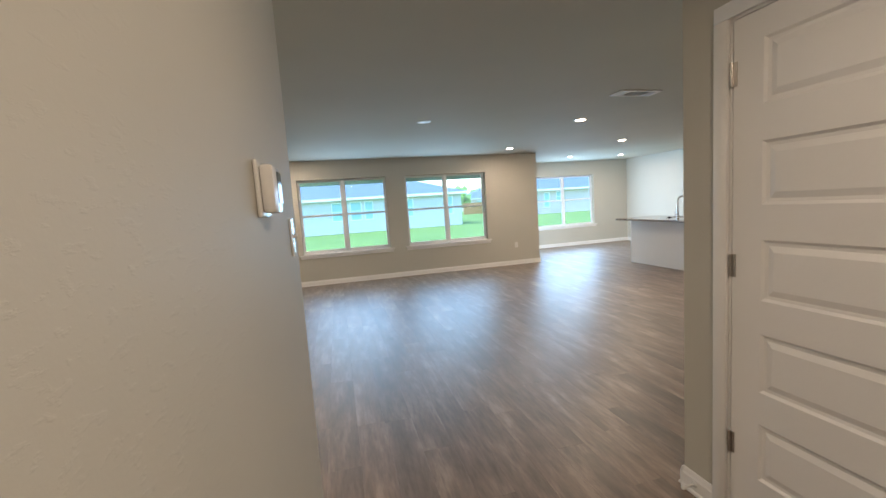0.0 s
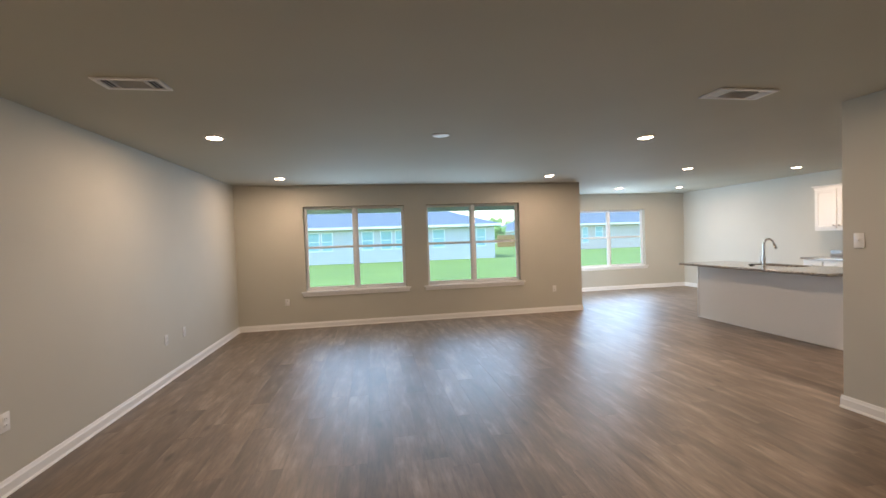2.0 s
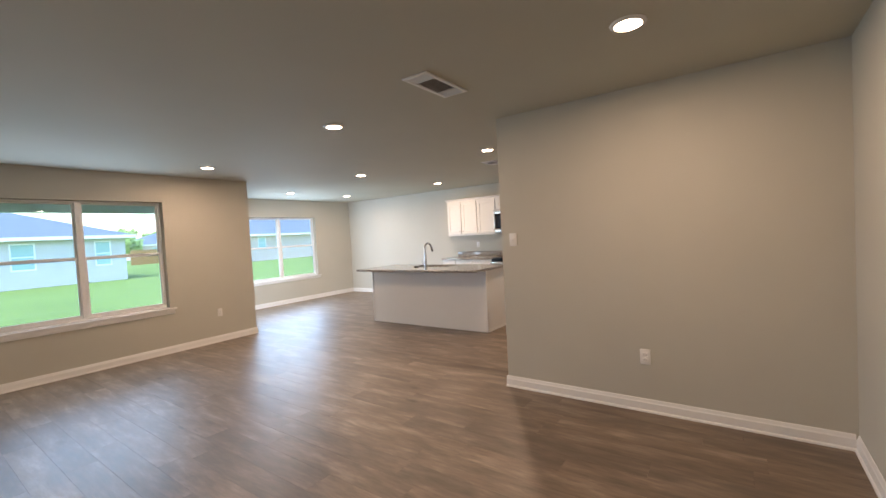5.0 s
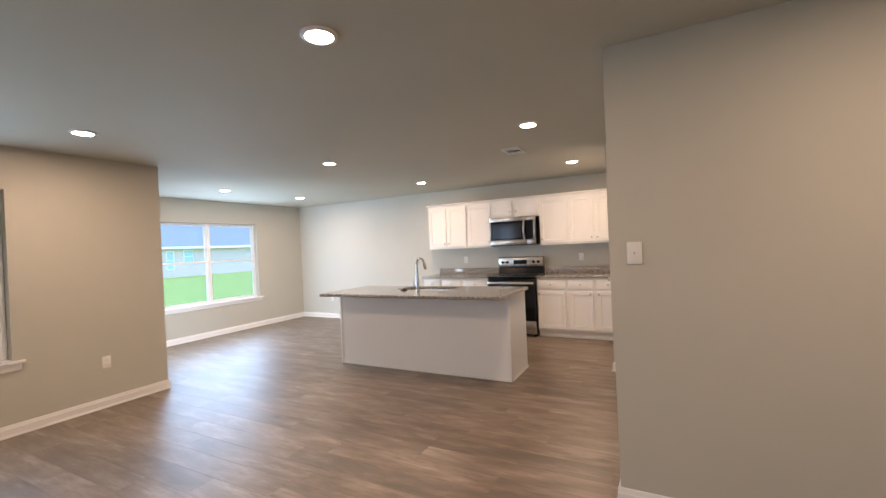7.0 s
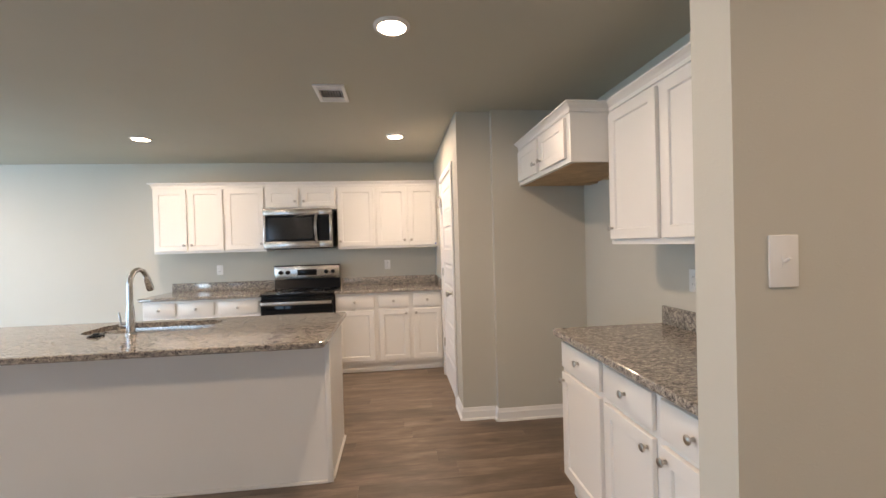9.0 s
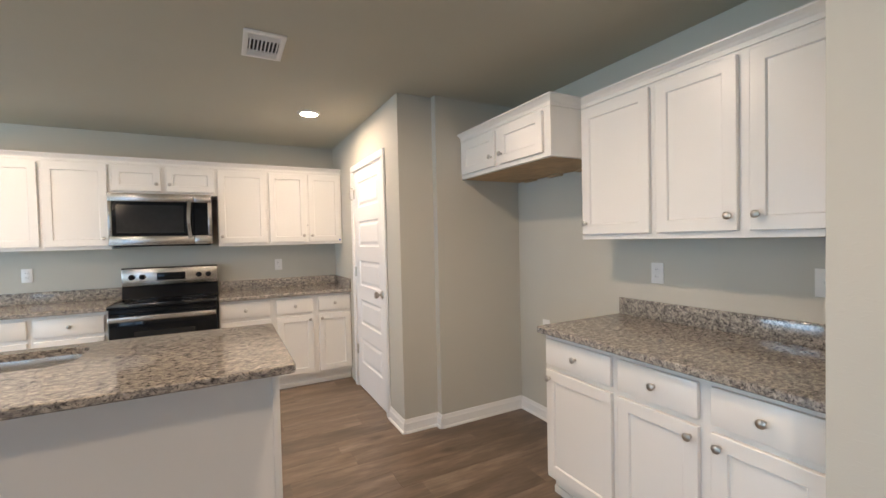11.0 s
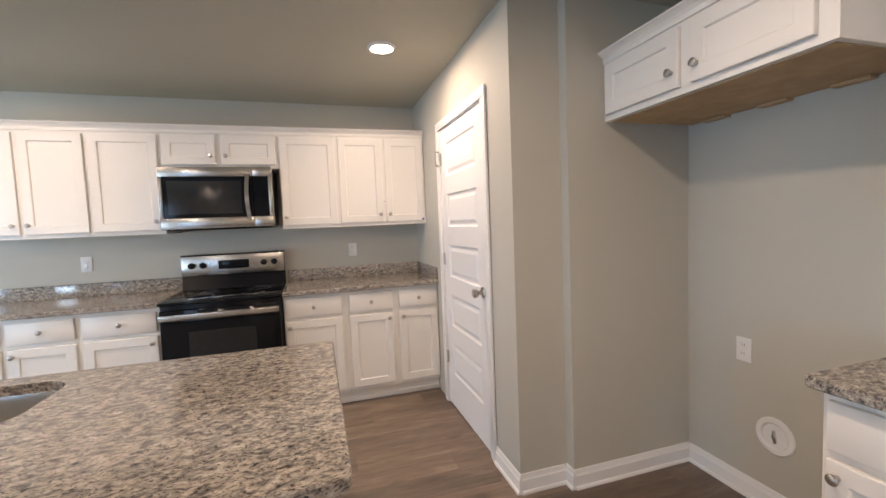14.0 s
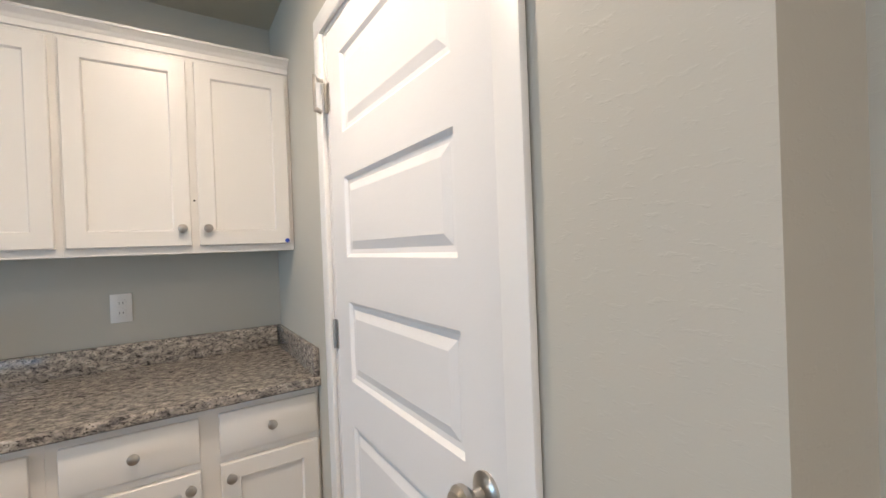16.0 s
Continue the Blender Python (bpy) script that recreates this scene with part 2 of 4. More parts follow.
CHROME = plain("chrome", (0.70, 0.70, 0.70), 0.12, 1.0, 0.02)
NICKEL = plain("satin_nickel", (0.50, 0.47, 0.43), 0.28, 1.0, 0.05)
BLACK_GLASS = plain("black_glass", (0.004, 0.005, 0.007), 0.07, 0, 0.1)
BLACK_GLASS.node_tree.nodes["Principled BSDF"].inputs["Specular IOR Level"].default_value = 0.22
BLACK = plain("black_enamel", (0.006, 0.0065, 0.008), 0.22, 0, 0.1)
BLACK.node_tree.nodes["Principled BSDF"].inputs["Specular IOR Level"].default_value = 0.16
# near-black colour painted where holes and ducts would only be in shade
RECESS_SHADE = plain("recess_shade", (0.02, 0.02, 0.02), 0.7)
WHITE_CAP = plain("bright_white_plastic", (0.90, 0.90, 0.88), 0.4, 0, 0.01)
RING_PRINT = plain("burner_print", (0.045, 0.045, 0.048), 0.3)
WOOD = plain("raw_birch_plywood", (0.46, 0.31, 0.17), 0.6, 0, 0.18, 9)
BLUE = plain("blue_tape", (0.03, 0.08, 0.45), 0.6)
GRASS = grass_material()
BRICK = brick_material()
ROOF = plain("blue_grey_shingle", (0.135, 0.16, 0.185), 0.95, 0, 0.15, 6)
SIDING = plain("pale_siding", (0.52, 0.52, 0.535), 0.8, 0, 0.05, 3)
FAR_GLASS = plain("far_window_glass", (0.30, 0.52, 0.56), 0.15, 0, 0.1)
FENCE = plain("cedar_fence", (0.42, 0.22, 0.09), 0.8, 0, 0.2, 4)
LEAF = plain("leaf_green", (0.30, 0.44, 0.14), 0.8, 0, 0.3, 5)
BARK = plain("bark", (0.12, 0.09, 0.07), 0.9, 0, 0.3, 9)
LENS = emitter("lamp_lens", (1.0, 0.82, 0.60), 9.0)
TINTED = plain("tinted_window", (0.014, 0.015, 0.017), 0.10, 0, 0.1)
TINTED.node_tree.nodes["Principled BSDF"].inputs["Specular IOR Level"].default_value = 0.4
SCREEN = plain("grey_screen", (0.10, 0.12, 0.13), 0.12, 0, 0.1)


# ---- building helpers ----
def box(bm, x0, y0, z0, x1, y1, z1, bevel=0.0, segments=2):
    """Adds a box, its edges rounded by bevel."""
    tmp = bmesh.new()
    bmesh.ops.create_cube(tmp, size=1.0)
    for v in tmp.verts:
        v.co = Vector(((x0 + x1) / 2 + v.co.x * (x1 - x0), (y0 + y1) / 2 + v.co.y * (y1 - y0), (z0 + z1) / 2 + v.co.z * (z1 - z0)))
    if bevel:
        bmesh.ops.bevel(tmp, geom=tmp.edges[:], offset=bevel, segments=segments, affect="EDGES", profile=0.5)
    merge(bm, tmp)
    return bm


def merge(bm, tmp):
    made = [bm.verts.new(v.co) for v in tmp.verts]
    tmp.verts.index_update()
    for f in tmp.faces:
        bm.faces.new([made[v.index] for v in f.verts])
    tmp.free()


def one_box(*dims, bevel=0.0):
    return box(bmesh.new(), *dims, bevel=bevel)


def lathe(bm, profile, m=None, steps=24):
    """Turns (radius, height) pairs round the z axis, then places them by m."""
    m = m or Matrix.Identity(4)
    rings = []
    for r, h in profile:
        if r < 1e-6:
            rings.append([bm.verts.new(m @ Vector((0, 0, h)))])
        else:
            rings.append([bm.verts.new(m @ Vector((r * math.cos(2 * math.pi * k / steps), r * math.sin(2 * math.pi * k / steps), h))) for k in range(steps)])
    for a, b in zip(rings, rings[1:]):
        for k in range(steps):
            q = [a[k % len(a)], a[(k + 1) % len(a)], b[(k + 1) % len(b)], b[k % len(b)]]
            q = list(dict.fromkeys(q))
            if len(q) > 2:
                bm.faces.new(q)
    return bm


def tube(bm, points, radii, steps=14):
    """Sweeps a round section along points."""
    pts = [Vector(p) for p in points]
    if not hasattr(radii, "__len__"):
        radii = [radii] * len(pts)
    rings, side = [], None
    for i, p in enumerate(pts):
        d = (pts[min(i + 1, len(pts) - 1)] - pts[max(i - 1, 0)]).normalized()
        if side is None:
            side = d.orthogonal().normalized()
        side = (side - d * side.dot(d)).normalized()
        up = d.cross(side)
        rings.append([bm.verts.new(p + radii[i] * (side * math.cos(2 * math.pi * k / steps) + up * math.sin(2 * math.pi * k / steps))) for k in range(steps)])
    for a, b in zip(rings, rings[1:]):
        for k in range(steps):
            bm.faces.new([a[k], a[(k + 1) % steps], b[(k + 1) % steps], b[k]])
    bm.faces.new(rings[0][::-1])
    bm.faces.new(rings[-1])
    return bm


def mesh_object(name, bm, mat, smooth=False):
    bmesh.ops.recalc_face_normals(bm, faces=bm.faces[:])
    data = bpy.data.meshes.new(name)
    if smooth:
        for f in bm.faces:
            f.smooth = True
    bm.to_mesh(data)
    bm.free()
    data.materials.append(mat)
    if smooth:
        data.set_sharp_from_angle(angle=radians(35))
    return new(name, data)


def thing(name, m, label, category, group="", kind=""):
    ob = new(name)
    ob.empty_display_size = 0.1
    ob.matrix_world = m
    return tagged(ob, label, category, group, kind)


def part(name, bm, mat, parent, label="", smooth=True):
    ob = mesh_object(name, bm, mat, smooth)
    ob.parent = parent
    return tagged(ob, label)


def structure(name, bm, mat, label, category):
    return tagged(mesh_object(name, bm, mat), label, category, "", "structure")


def slab_with_holes(bm, axis, lo, hi, a0, a1, z0, z1, holes=()):
    """A wall of thickness lo..hi across axis ('x' or 'y'), from a0 to a1 along it, with holes (a, b, bottom, top) that go through."""
    cuts_a = sorted({a0, a1, *[h[0] for h in holes], *[h[1] for h in holes]})
    cuts_z = sorted({z0, z1, *[h[2] for h in holes], *[h[3] for h in holes]})
    na, nz = len(cuts_a) - 1, len(cuts_z) - 1

    def solid(i, j):
        if not (0 <= i < na and 0 <= j < nz):
            return False
        ca, cz = (cuts_a[i] + cuts_a[i + 1]) / 2, (cuts_z[j] + cuts_z[j + 1]) / 2
        return not any(h[0] < ca < h[1] and h[2] < cz < h[3] for h in holes)

    verts = {}

    def v(t, a, z):
        key = (t, a, z)
        if key not in verts:
            verts[key] = bm.verts.new((t, a, z) if axis == "x" else (a, t, z))
        return verts[key]

    for i in range(na):
        for j in range(nz):
            if not solid(i, j):
                continue
            p, q, r, s = cuts_a[i], cuts_a[i + 1], cuts_z[j], cuts_z[j + 1]
            for t in (lo, hi):
                bm.faces.new([v(t, p, r), v(t, q, r), v(t, q, s), v(t, p, s)])
            if not solid(i - 1, j):
                bm.faces.new([v(lo, p, r), v(hi, p, r), v(hi, p, s), v(lo, p, s)])
            if not solid(i + 1, j):
                bm.faces.new([v(lo, q, r), v(hi, q, r), v(hi, q, s), v(lo, q, s)])
            if not solid(i, j - 1):
                bm.faces.new([v(lo, p, r), v(hi, p, r), v(hi, q, r), v(lo, q, r)])
            if not solid(i, j + 1):
                bm.faces.new([v(lo, p, s), v(hi, p, s), v(hi, q, s), v(lo, q, s)])
    return bm


def ring_frame(bm, x0, z0, x1, z1, w, y0, y1, wb=None, wt=None, bevel=0.0):
    """A rectangular frame in the xz plane, of bar width w, from y0 to y1 deep."""
    wb, wt = wb or w, wt or w
    e = max(bevel, 0.0005)

    def rect(i, o, y):
        a, b, c, d = (x0 + o, z0 + o, x1 - o, z1 - o) if i == 0 else (x0 + w - o, z0 + wb - o, x1 - w + o, z1 - wt + o)
        return [bm.verts.new((px, y, pz)) for px, pz in ((a, b), (c, b), (c, d), (a, d))]

    loops = [rect(0, 0, y1), rect(0, 0, y0 + e), rect(0, e, y0), rect(1, e, y0), rect(1, 0, y0 + e), rect(1, 0, y1)]
    for p, q in zip(loops, loops[1:] + loops[:1]):
        for k in range(4):
            bm.faces.new([p[k], p[(k + 1) % 4], q[(k + 1) % 4], q[k]])
    return bm


# ---- walls, ceiling, ground ----
W1, W2, W3 = (-0.744, 0.975, 0.625, 2.075), (1.367, 3.112, 0.625, 2.075), (5.43, 7.345, 0.597, 2.03)
H_DOOR = (0.725, 1.533, 0.0, 2.058)
P_DOOR = (6.823, 7.657, 0.0, 2.058)
GREIGE = "greige painted drywall with flattened splatter texture"
structure("wall_north", slab_with_holes(bmesh.new(), "y", NORTH, NORTH + 0.16, WEST - 0.15, NOOK_W, -0.3, CEIL, (W1, W2)), WALL, GREIGE + ", two twin windows", "wall")
structure("wall_west", slab_with_holes(bmesh.new(), "x", WEST - 0.15, WEST, SOUTH - 0.15, NORTH, -0.3, CEIL), WALL, GREIGE + ", long and blank", "wall")
structure("wall_nook_west", slab_with_holes(bmesh.new(), "x", NOOK_W - 0.16, NOOK_W, NORTH + 0.16, NOOK_N + 0.16, -0.3, CEIL, ((9.31, 10.19, 0.0, 2.06),)), WALL, GREIGE + " beside the dining nook, with the porch door", "wall")
structure("wall_nook_north", slab_with_holes(bmesh.new(), "y", NOOK_N, NOOK_N + 0.16, NOOK_W, EAST + 0.15, -0.3, CEIL, (W3,)), WALL, GREIGE + " with one twin window", "wall")
structure("wall_east", slab_with_holes(bmesh.new(), "x", EAST, EAST + 0.15, PANTRY_Y - 0.12, NOOK_N, -0.3, CEIL), WALL, GREIGE + " behind the range cabinets", "wall")
structure("wall_pantry_front", slab_with_holes(bmesh.new(), "y", PANTRY_Y - 0.12, PANTRY_Y, PANTRY_X, EAST, 0, CEIL, (P_DOOR,)), WALL, GREIGE + " with the pantry door", "wall")
structure("wall_pantry_side", slab_with_holes(bmesh.new(), "x", PANTRY_X, PANTRY_X + 0.12, BACK - 0.12, PANTRY_Y - 0.12, 0, CEIL), WALL, GREIGE + " on the pantry side", "wall")
structure("wall_pantry_step", slab_with_holes(bmesh.new(), "x", STEP_X, PANTRY_X, BACK - 0.12, STEP_Y, 0, CEIL), WALL, GREIGE + ", a shallow step beside the refrigerator space", "wall")
structure("wall_kitchen_back", slab_with_holes(bmesh.new(), "y", BACK - 0.12, BACK, DIV_E, STEP_X, 0, CEIL), WALL, GREIGE + " behind the short cabinet run", "wall")
structure("wall_dividing", slab_with_holes(bmesh.new(), "x", DIV_W, DIV_E, SOUTH - 0.12, DIV_END, 0, CEIL), WALL, GREIGE + " between living room and kitchen", "wall")
structure("wall_south_east", slab_with_holes(bmesh.new(), "y", SOUTH - 0.12, SOUTH, HALL_R, DIV_W, 0, CEIL), WALL, GREIGE + " beside the hall opening", "wall")
structure("wall_south_west", slab_with_holes(bmesh.new(), "y", SOUTH - 0.12, SOUTH, WEST, HALL_L, 0, CEIL), WALL, GREIGE + " beside the hall opening", "wall")
structure("wall_hall_west", slab_with_holes(bmesh.new(), "x", HALL_L - 0.12, HALL_L, HALL_END, SOUTH - 0.12, 0, CEIL), WALL, GREIGE + " along the hall", "wall")
structure("wall_hall_east", slab_with_holes(bmesh.new(), "x", HALL_R, HALL_R + 0.12, HALL_END, SOUTH - 0.12, 0, CEIL, (H_DOOR,)), WALL, GREIGE + " with the closet door", "wall")
structure("wall_hall_end", slab_with_holes(bmesh.new(), "y", HALL_END - 0.12, HALL_END, HALL_L - 0.12, HALL_R + 0.12, 0, CEIL), WALL, GREIGE + " closing the hall", "wall")
structure("wall_closet_back", slab_with_holes(bmesh.new(), "x", HALL_R + 0.8, HALL_R + 0.9, HALL_END, SOUTH - 0.12, 0, CEIL), WALL, GREIGE + " inside the closet", "wall")
structure("wall_pantry_back", slab_with_holes(bmesh.new(), "y", BACK - 0.12, BACK, PANTRY_X + 0.12, EAST + 0.15, 0, CEIL), WALL, GREIGE + " inside the pantry", "wall")
structure("ceiling", one_box(WEST - 0.15, HALL_END - 0.15, CEIL, EAST + 0.15, NOOK_N + 0.16, CEIL + 0.2), CEILING, "flat off-white ceiling, shade mixed into its colour, with splatter texture", "ceiling")

ground = structure("ground", one_box(-1500, -1500, -0.45, 1500, 1500, -0.25), GRASS, "mown green lawn", "lawn")


def baseboard(axis, face, a0, a1, out, h=0.098, t=0.014):
    """A moulded skirting board: out is +1 or -1, the way it stands off the wall's face."""
    s = t + 0.010
    prof = [(0, 0), (s, 0), (s, 0.007), (s - 0.003, 0.013), (t, 0.017), (t, h * 0.70), (t * 0.70, h * 0.78), (t * 0.5, h * 0.92), (t * 0.3, h), (0, h)]
    bm = bmesh.new()
    rows = []
    for a in (a0, a1):
        rows.append([bm.verts.new((face + out * d, a, z) if axis == "x" else (a, face + out * d, z)) for d, z in prof])
    n = len(prof)
    for k in range(n):
        bm.faces.new([rows[0][k], rows[0][(k + 1) % n], rows[1][(k + 1) % n], rows[1][k]])
    bm.faces.new(rows[0])
    bm.faces.new(rows[1][::-1])
    return structure("baseboard", bm, TRIM, "white moulded wooden baseboard with shoe moulding along the wall", "baseboard")


T = 0.014
baseboard("x", WEST, SOUTH, NORTH, 1)
baseboard("y", NORTH, WEST + T, NOOK_W + T, -1)
baseboard("x", NOOK_W, NORTH, 9.26, 1)
baseboard("x", NOOK_W, 10.24, NOOK_N, 1)
baseboard("y", NOOK_N, NOOK_W + T, EAST - T, -1)
baseboard("x", EAST, 7.46, NOOK_N, -1)
baseboard("y", PANTRY_Y, PANTRY_X - T, P_DOOR[0] - 0.047, 1)
baseboard("x", PANTRY_X, STEP_Y + T, PANTRY_Y, -1)
baseboard("y", STEP_Y, STEP_X - T, PANTRY_X, 1)
baseboard("x", STEP_X, BACK, STEP_Y, -1)
baseboard("y", BACK, 5.449, STEP_X - T, 1)
baseboard("x", DIV_W, SOUTH + T, DIV_END + T, -1)
baseboard("y", DIV_END, DIV_W, DIV_E + T, 1)
baseboard("x", DIV_E, 3.93, DIV_END, 1)
baseboard("y", SOUTH, HALL_R - T, DIV_W - T, 1)
baseboard("x", HALL_R, H_DOOR[1] + 0.047, SOUTH, -1)
baseboard("x", HALL_R, HALL_END, H_DOOR[0] - 0.047, -1)
baseboard("y", SOUTH, WEST + T, HALL_L + T, 1)
baseboard("x", HALL_L, HALL_END, SOUTH, 1)


# ---- windows ----
def window(name, opening, face, label, rail=0.036, edge=0.026):
    """A twin single-hung vinyl window set 9 cm into the wall, with a wooden stool and apron inside."""
    x0, x1, z0, z1 = opening
    w, h = x1 - x0, z1 - z0
    ob = thing(name, pose(x0, face, z0), label, "window", "", "structure")
    e = 0.003
    f = part("window_frame", ring_frame(bmesh.new(), e, e, w - e, h - e, edge, 0.085, 0.155, bevel=0.003), VINYL, ob, "white vinyl frame")
    part("mullion", one_box(w / 2 - 0.032, 0.080, 0.027, w / 2 + 0.032, 0.155, h - 0.027, bevel=0.004), VINYL, ob, "white vinyl mullion")
    mid = h * 0.515
    for s0, s1 in ((0.027, w / 2 - 0.032), (w / 2 + 0.032, w - 0.027)):
        up = part("upper_sash", ring_frame(bmesh.new(), s0, mid - 0.02, s1, h - 0.027, 0.018, 0.125, 0.148, bevel=0.003), VINYL, ob)
        low = part("lower_sash", ring_frame(bmesh.new(), s0, edge + 0.001, s1, mid + 0.02, 0.020, 0.097, 0.122, wb=rail, wt=0.036, bevel=0.003), VINYL, ob)
        for sash, q0, q1, y in ((up, mid - 0.002, h - 0.045, 0.135), (low, edge + rail, mid - 0.016, 0.109)):
            pane = part("pane", one_box(s0 + 0.018, y, q0, s1 - 0.018, y + 0.004, q1), GLASS, sash, "clear glass pane", False)
            pane.visible_shadow = False
        part("sash_lock", one_box((s0 + s1) / 2 - 0.03, 0.088, mid + 0.012, (s0 + s1) / 2 + 0.03, 0.112, mid + 0.026, bevel=0.004), VINYL, low)
    part("window_sill", one_box(-0.075, -0.035, -0.028, w + 0.075, 0.0, -0.003, bevel=0.004), TRIM, ob, "white wooden stool")
    part("sill_board", one_box(e, 0.0, -0.003, w - e, 0.09, 0.004), TRIM, ob)
    part("apron", one_box(-0.055, -0.016, -0.085, w + 0.055, 0.0, -0.029, bevel=0.004), TRIM, ob, "white wooden apron")
    return ob


porch = thing("door_3", pose(NOOK_W - 0.16, 9.313, 0.0, 0, 0, 90), "white full-glass door to the covered porch, closed", "door", "", "structure")
part("door_frame", ring_frame(bmesh.new(), 0, 0, 0.874, 2.057, 0.10, 0.02, 0.062, wb=0.2, wt=0.12, bevel=0.003), VINYL, porch, "white door frame")
pg = part("pane", one_box(0.10, 0.038, 0.20, 0.774, 0.044, 1.937), GLASS, porch, "clear glass pane", False)
pg.visible_shadow = False


window("window_1", W1, NORTH, "white vinyl twin single-hung window with wooden stool, closed")
window("window_2", W2, NORTH, "white vinyl twin single-hung window with wooden stool, closed")
window("window_3", W3, NOOK_N, "white vinyl twin single-hung window in the dining nook, closed", 0.024, 0.016)


# ---- five-panel doors ----
def panel_face(bm, x0, z0, x1, z1, rows, stile, y, out):
    """A door face with sunk, raised-field panels, at depth y; out is the way it faces along y."""
    xs = [x0, x0 + stile, x1 - stile, x1]
    zs = sorted({z0, z1, *[a for a, _ in rows], *[b for _, b in rows]})
    grid = {(i, j): bm.verts.new((xs[i], y, zs[j])) for i in range(4) for j in range(len(zs))}
    spans = {(a, b) for a, b in rows}
    for i in range(3):
        for j in range(len(zs) - 1):
            corner = [grid[i, j], grid[i + 1, j], grid[i + 1, j + 1], grid[i, j + 1]]
            if i == 1 and (zs[j], zs[j + 1]) in spans:
                last = corner
                for inset, depth in ((0.010, 0.008), (0.022, 0.009), (0.045, 0.002)):
                    a, b, c, d = xs[1] + inset, xs[2] - inset, zs[j] + inset, zs[j + 1] - inset
                    ring = [bm.verts.new((px, y - out * depth, pz)) for px, pz in ((a, c), (b, c), (b, d), (a, d))]
                    for k in range(4):
                        bm.faces.new([last[k], last[(k + 1) % 4], ring[(k + 1) % 4], ring[k]])
                    last = ring
                bm.faces.new(last)
            else:
                bm.faces.new(corner)
    return bm


def panel_door(name, m, w, h, knob_x, label, depth=0.12, case=0.06):
    """A hinged five-panel door in its jamb. Local x runs from the hinges to the latch, the face looks to -y."""
    ob = thing(name, m, label, "door", "", "structure")
    leaf = bmesh.new()
    rows = [(0.260 + 0.3615 * k, 0.492 + 0.3615 * k) for k in range(5)]
    z0 = 0.012
    panel_face(leaf, 0, z0, w, h, rows, 0.115, 0.0, -1)
    box(leaf, 0, 0.012, z0, w, 0.035, h)
    for a, b in (((0, z0), (w, z0)), ((w, z0), (w, h)), ((w, h), (0, h)), ((0, h), (0, z0))):
        leaf.faces.new([leaf.verts.new(p) for p in ((a[0], 0, a[1]), (b[0], 0, b[1]), (b[0], 0.012, b[1]), (a[0], 0.012, a[1]))])
    bmesh.ops.remove_doubles(leaf, verts=leaf.verts[:], dist=1e-5)
    lf = part("door_leaf", leaf, DOOR, ob, "white moulded five-panel door leaf", False)
    g = 0.004
    jb = bmesh.new()
    box(jb, -g - 0.018, -0.001, 0, -g, depth, h + g + 0.018)
    box(jb, w + g, -0.001, 0, w + g + 0.018, depth, h + g + 0.018)
    box(jb, -g, -0.001, h + g, w + g, depth, h + g + 0.018)
    box(jb, -g, 0.037, 0, -g + 0.012, 0.07, h + g)
    box(jb, w + g - 0.012, 0.037, 0, w + g, 0.07, h + g)
    part("jamb", jb, TRIM, ob, "white door jamb", False)
    a = g + 0.010
    for nm, dims in (("casing", (-a - case, 0, -a, h + a)), ("casing", (w + a, 0, w + a + case, h + a)), ("head_casing", (-a - case, h + a, w + a + case, h + a + case))):
        part(nm, one_box(dims[0], -0.017, dims[1], dims[2], -0.0015, dims[3], bevel=0.004), TRIM, ob, "white door casing")
    for hz in (0.36, 1.105, 1.84):
        hb = bmesh.new()
        tube(hb, [(-0.002, -0.006, hz - 0.045), (-0.002, -0.006, hz + 0.045)], 0.006)
        box(hb, -0.012, -0.003, hz - 0.045, 0.016, 0.001, hz + 0.045)
        part("hinge", hb, NICKEL, ob, "satin nickel hinge")
    kb = bmesh.new()
    km = pose(knob_x, 0, 0.96, 90, 0, 0)
    lathe(kb, [(0, 0), (0.033, 0), (0.033, 0.005), (0.026, 0.011), (0.012, 0.014), (0.010, 0.030), (0.018, 0.036), (0.027, 0.046), (0.028, 0.056), (0.021, 0.066), (0, 0.069)], km)
    part("door_knob", kb, NICKEL, lf, "satin nickel round knob")
    part("strike_plate", one_box(w + g - 0.001, -0.0035, 0.925, w + g + 0.010, -0.0012, 0.985), NICKEL, ob, "satin nickel strike plate", False)
    return ob


panel_door("door_1", pose(HALL_R - 0.001, 1.511, 0, 0, 0, -90), 0.765, 2.035, 0.705, "white five-panel hinged closet door, closed, in white casing")
pantry_door = panel_door("door_2", pose(7.635, PANTRY_Y + 0.001, 0, 0, 0, 180), 0.789, 2.035, 0.734, "white five-panel pantry door with nickel knob, closed")
stop = bmesh.new()
tube(stop, [(-0.005, -0.012, 1.895), (-0.005, -0.03, 1.895), (0.03, -0.05, 1.89)], 0.006)
box(stop, 0.022, -0.056, 1.785, 0.034, -0.046, 1.897, 0.003)
tube(stop, [(0.028, -0.05, 1.795), (0.028, -0.03, 1.785)], 0.007)
part("hinge_stop", stop, NICKEL, pantry_door, "nickel hinge-pin door stop")


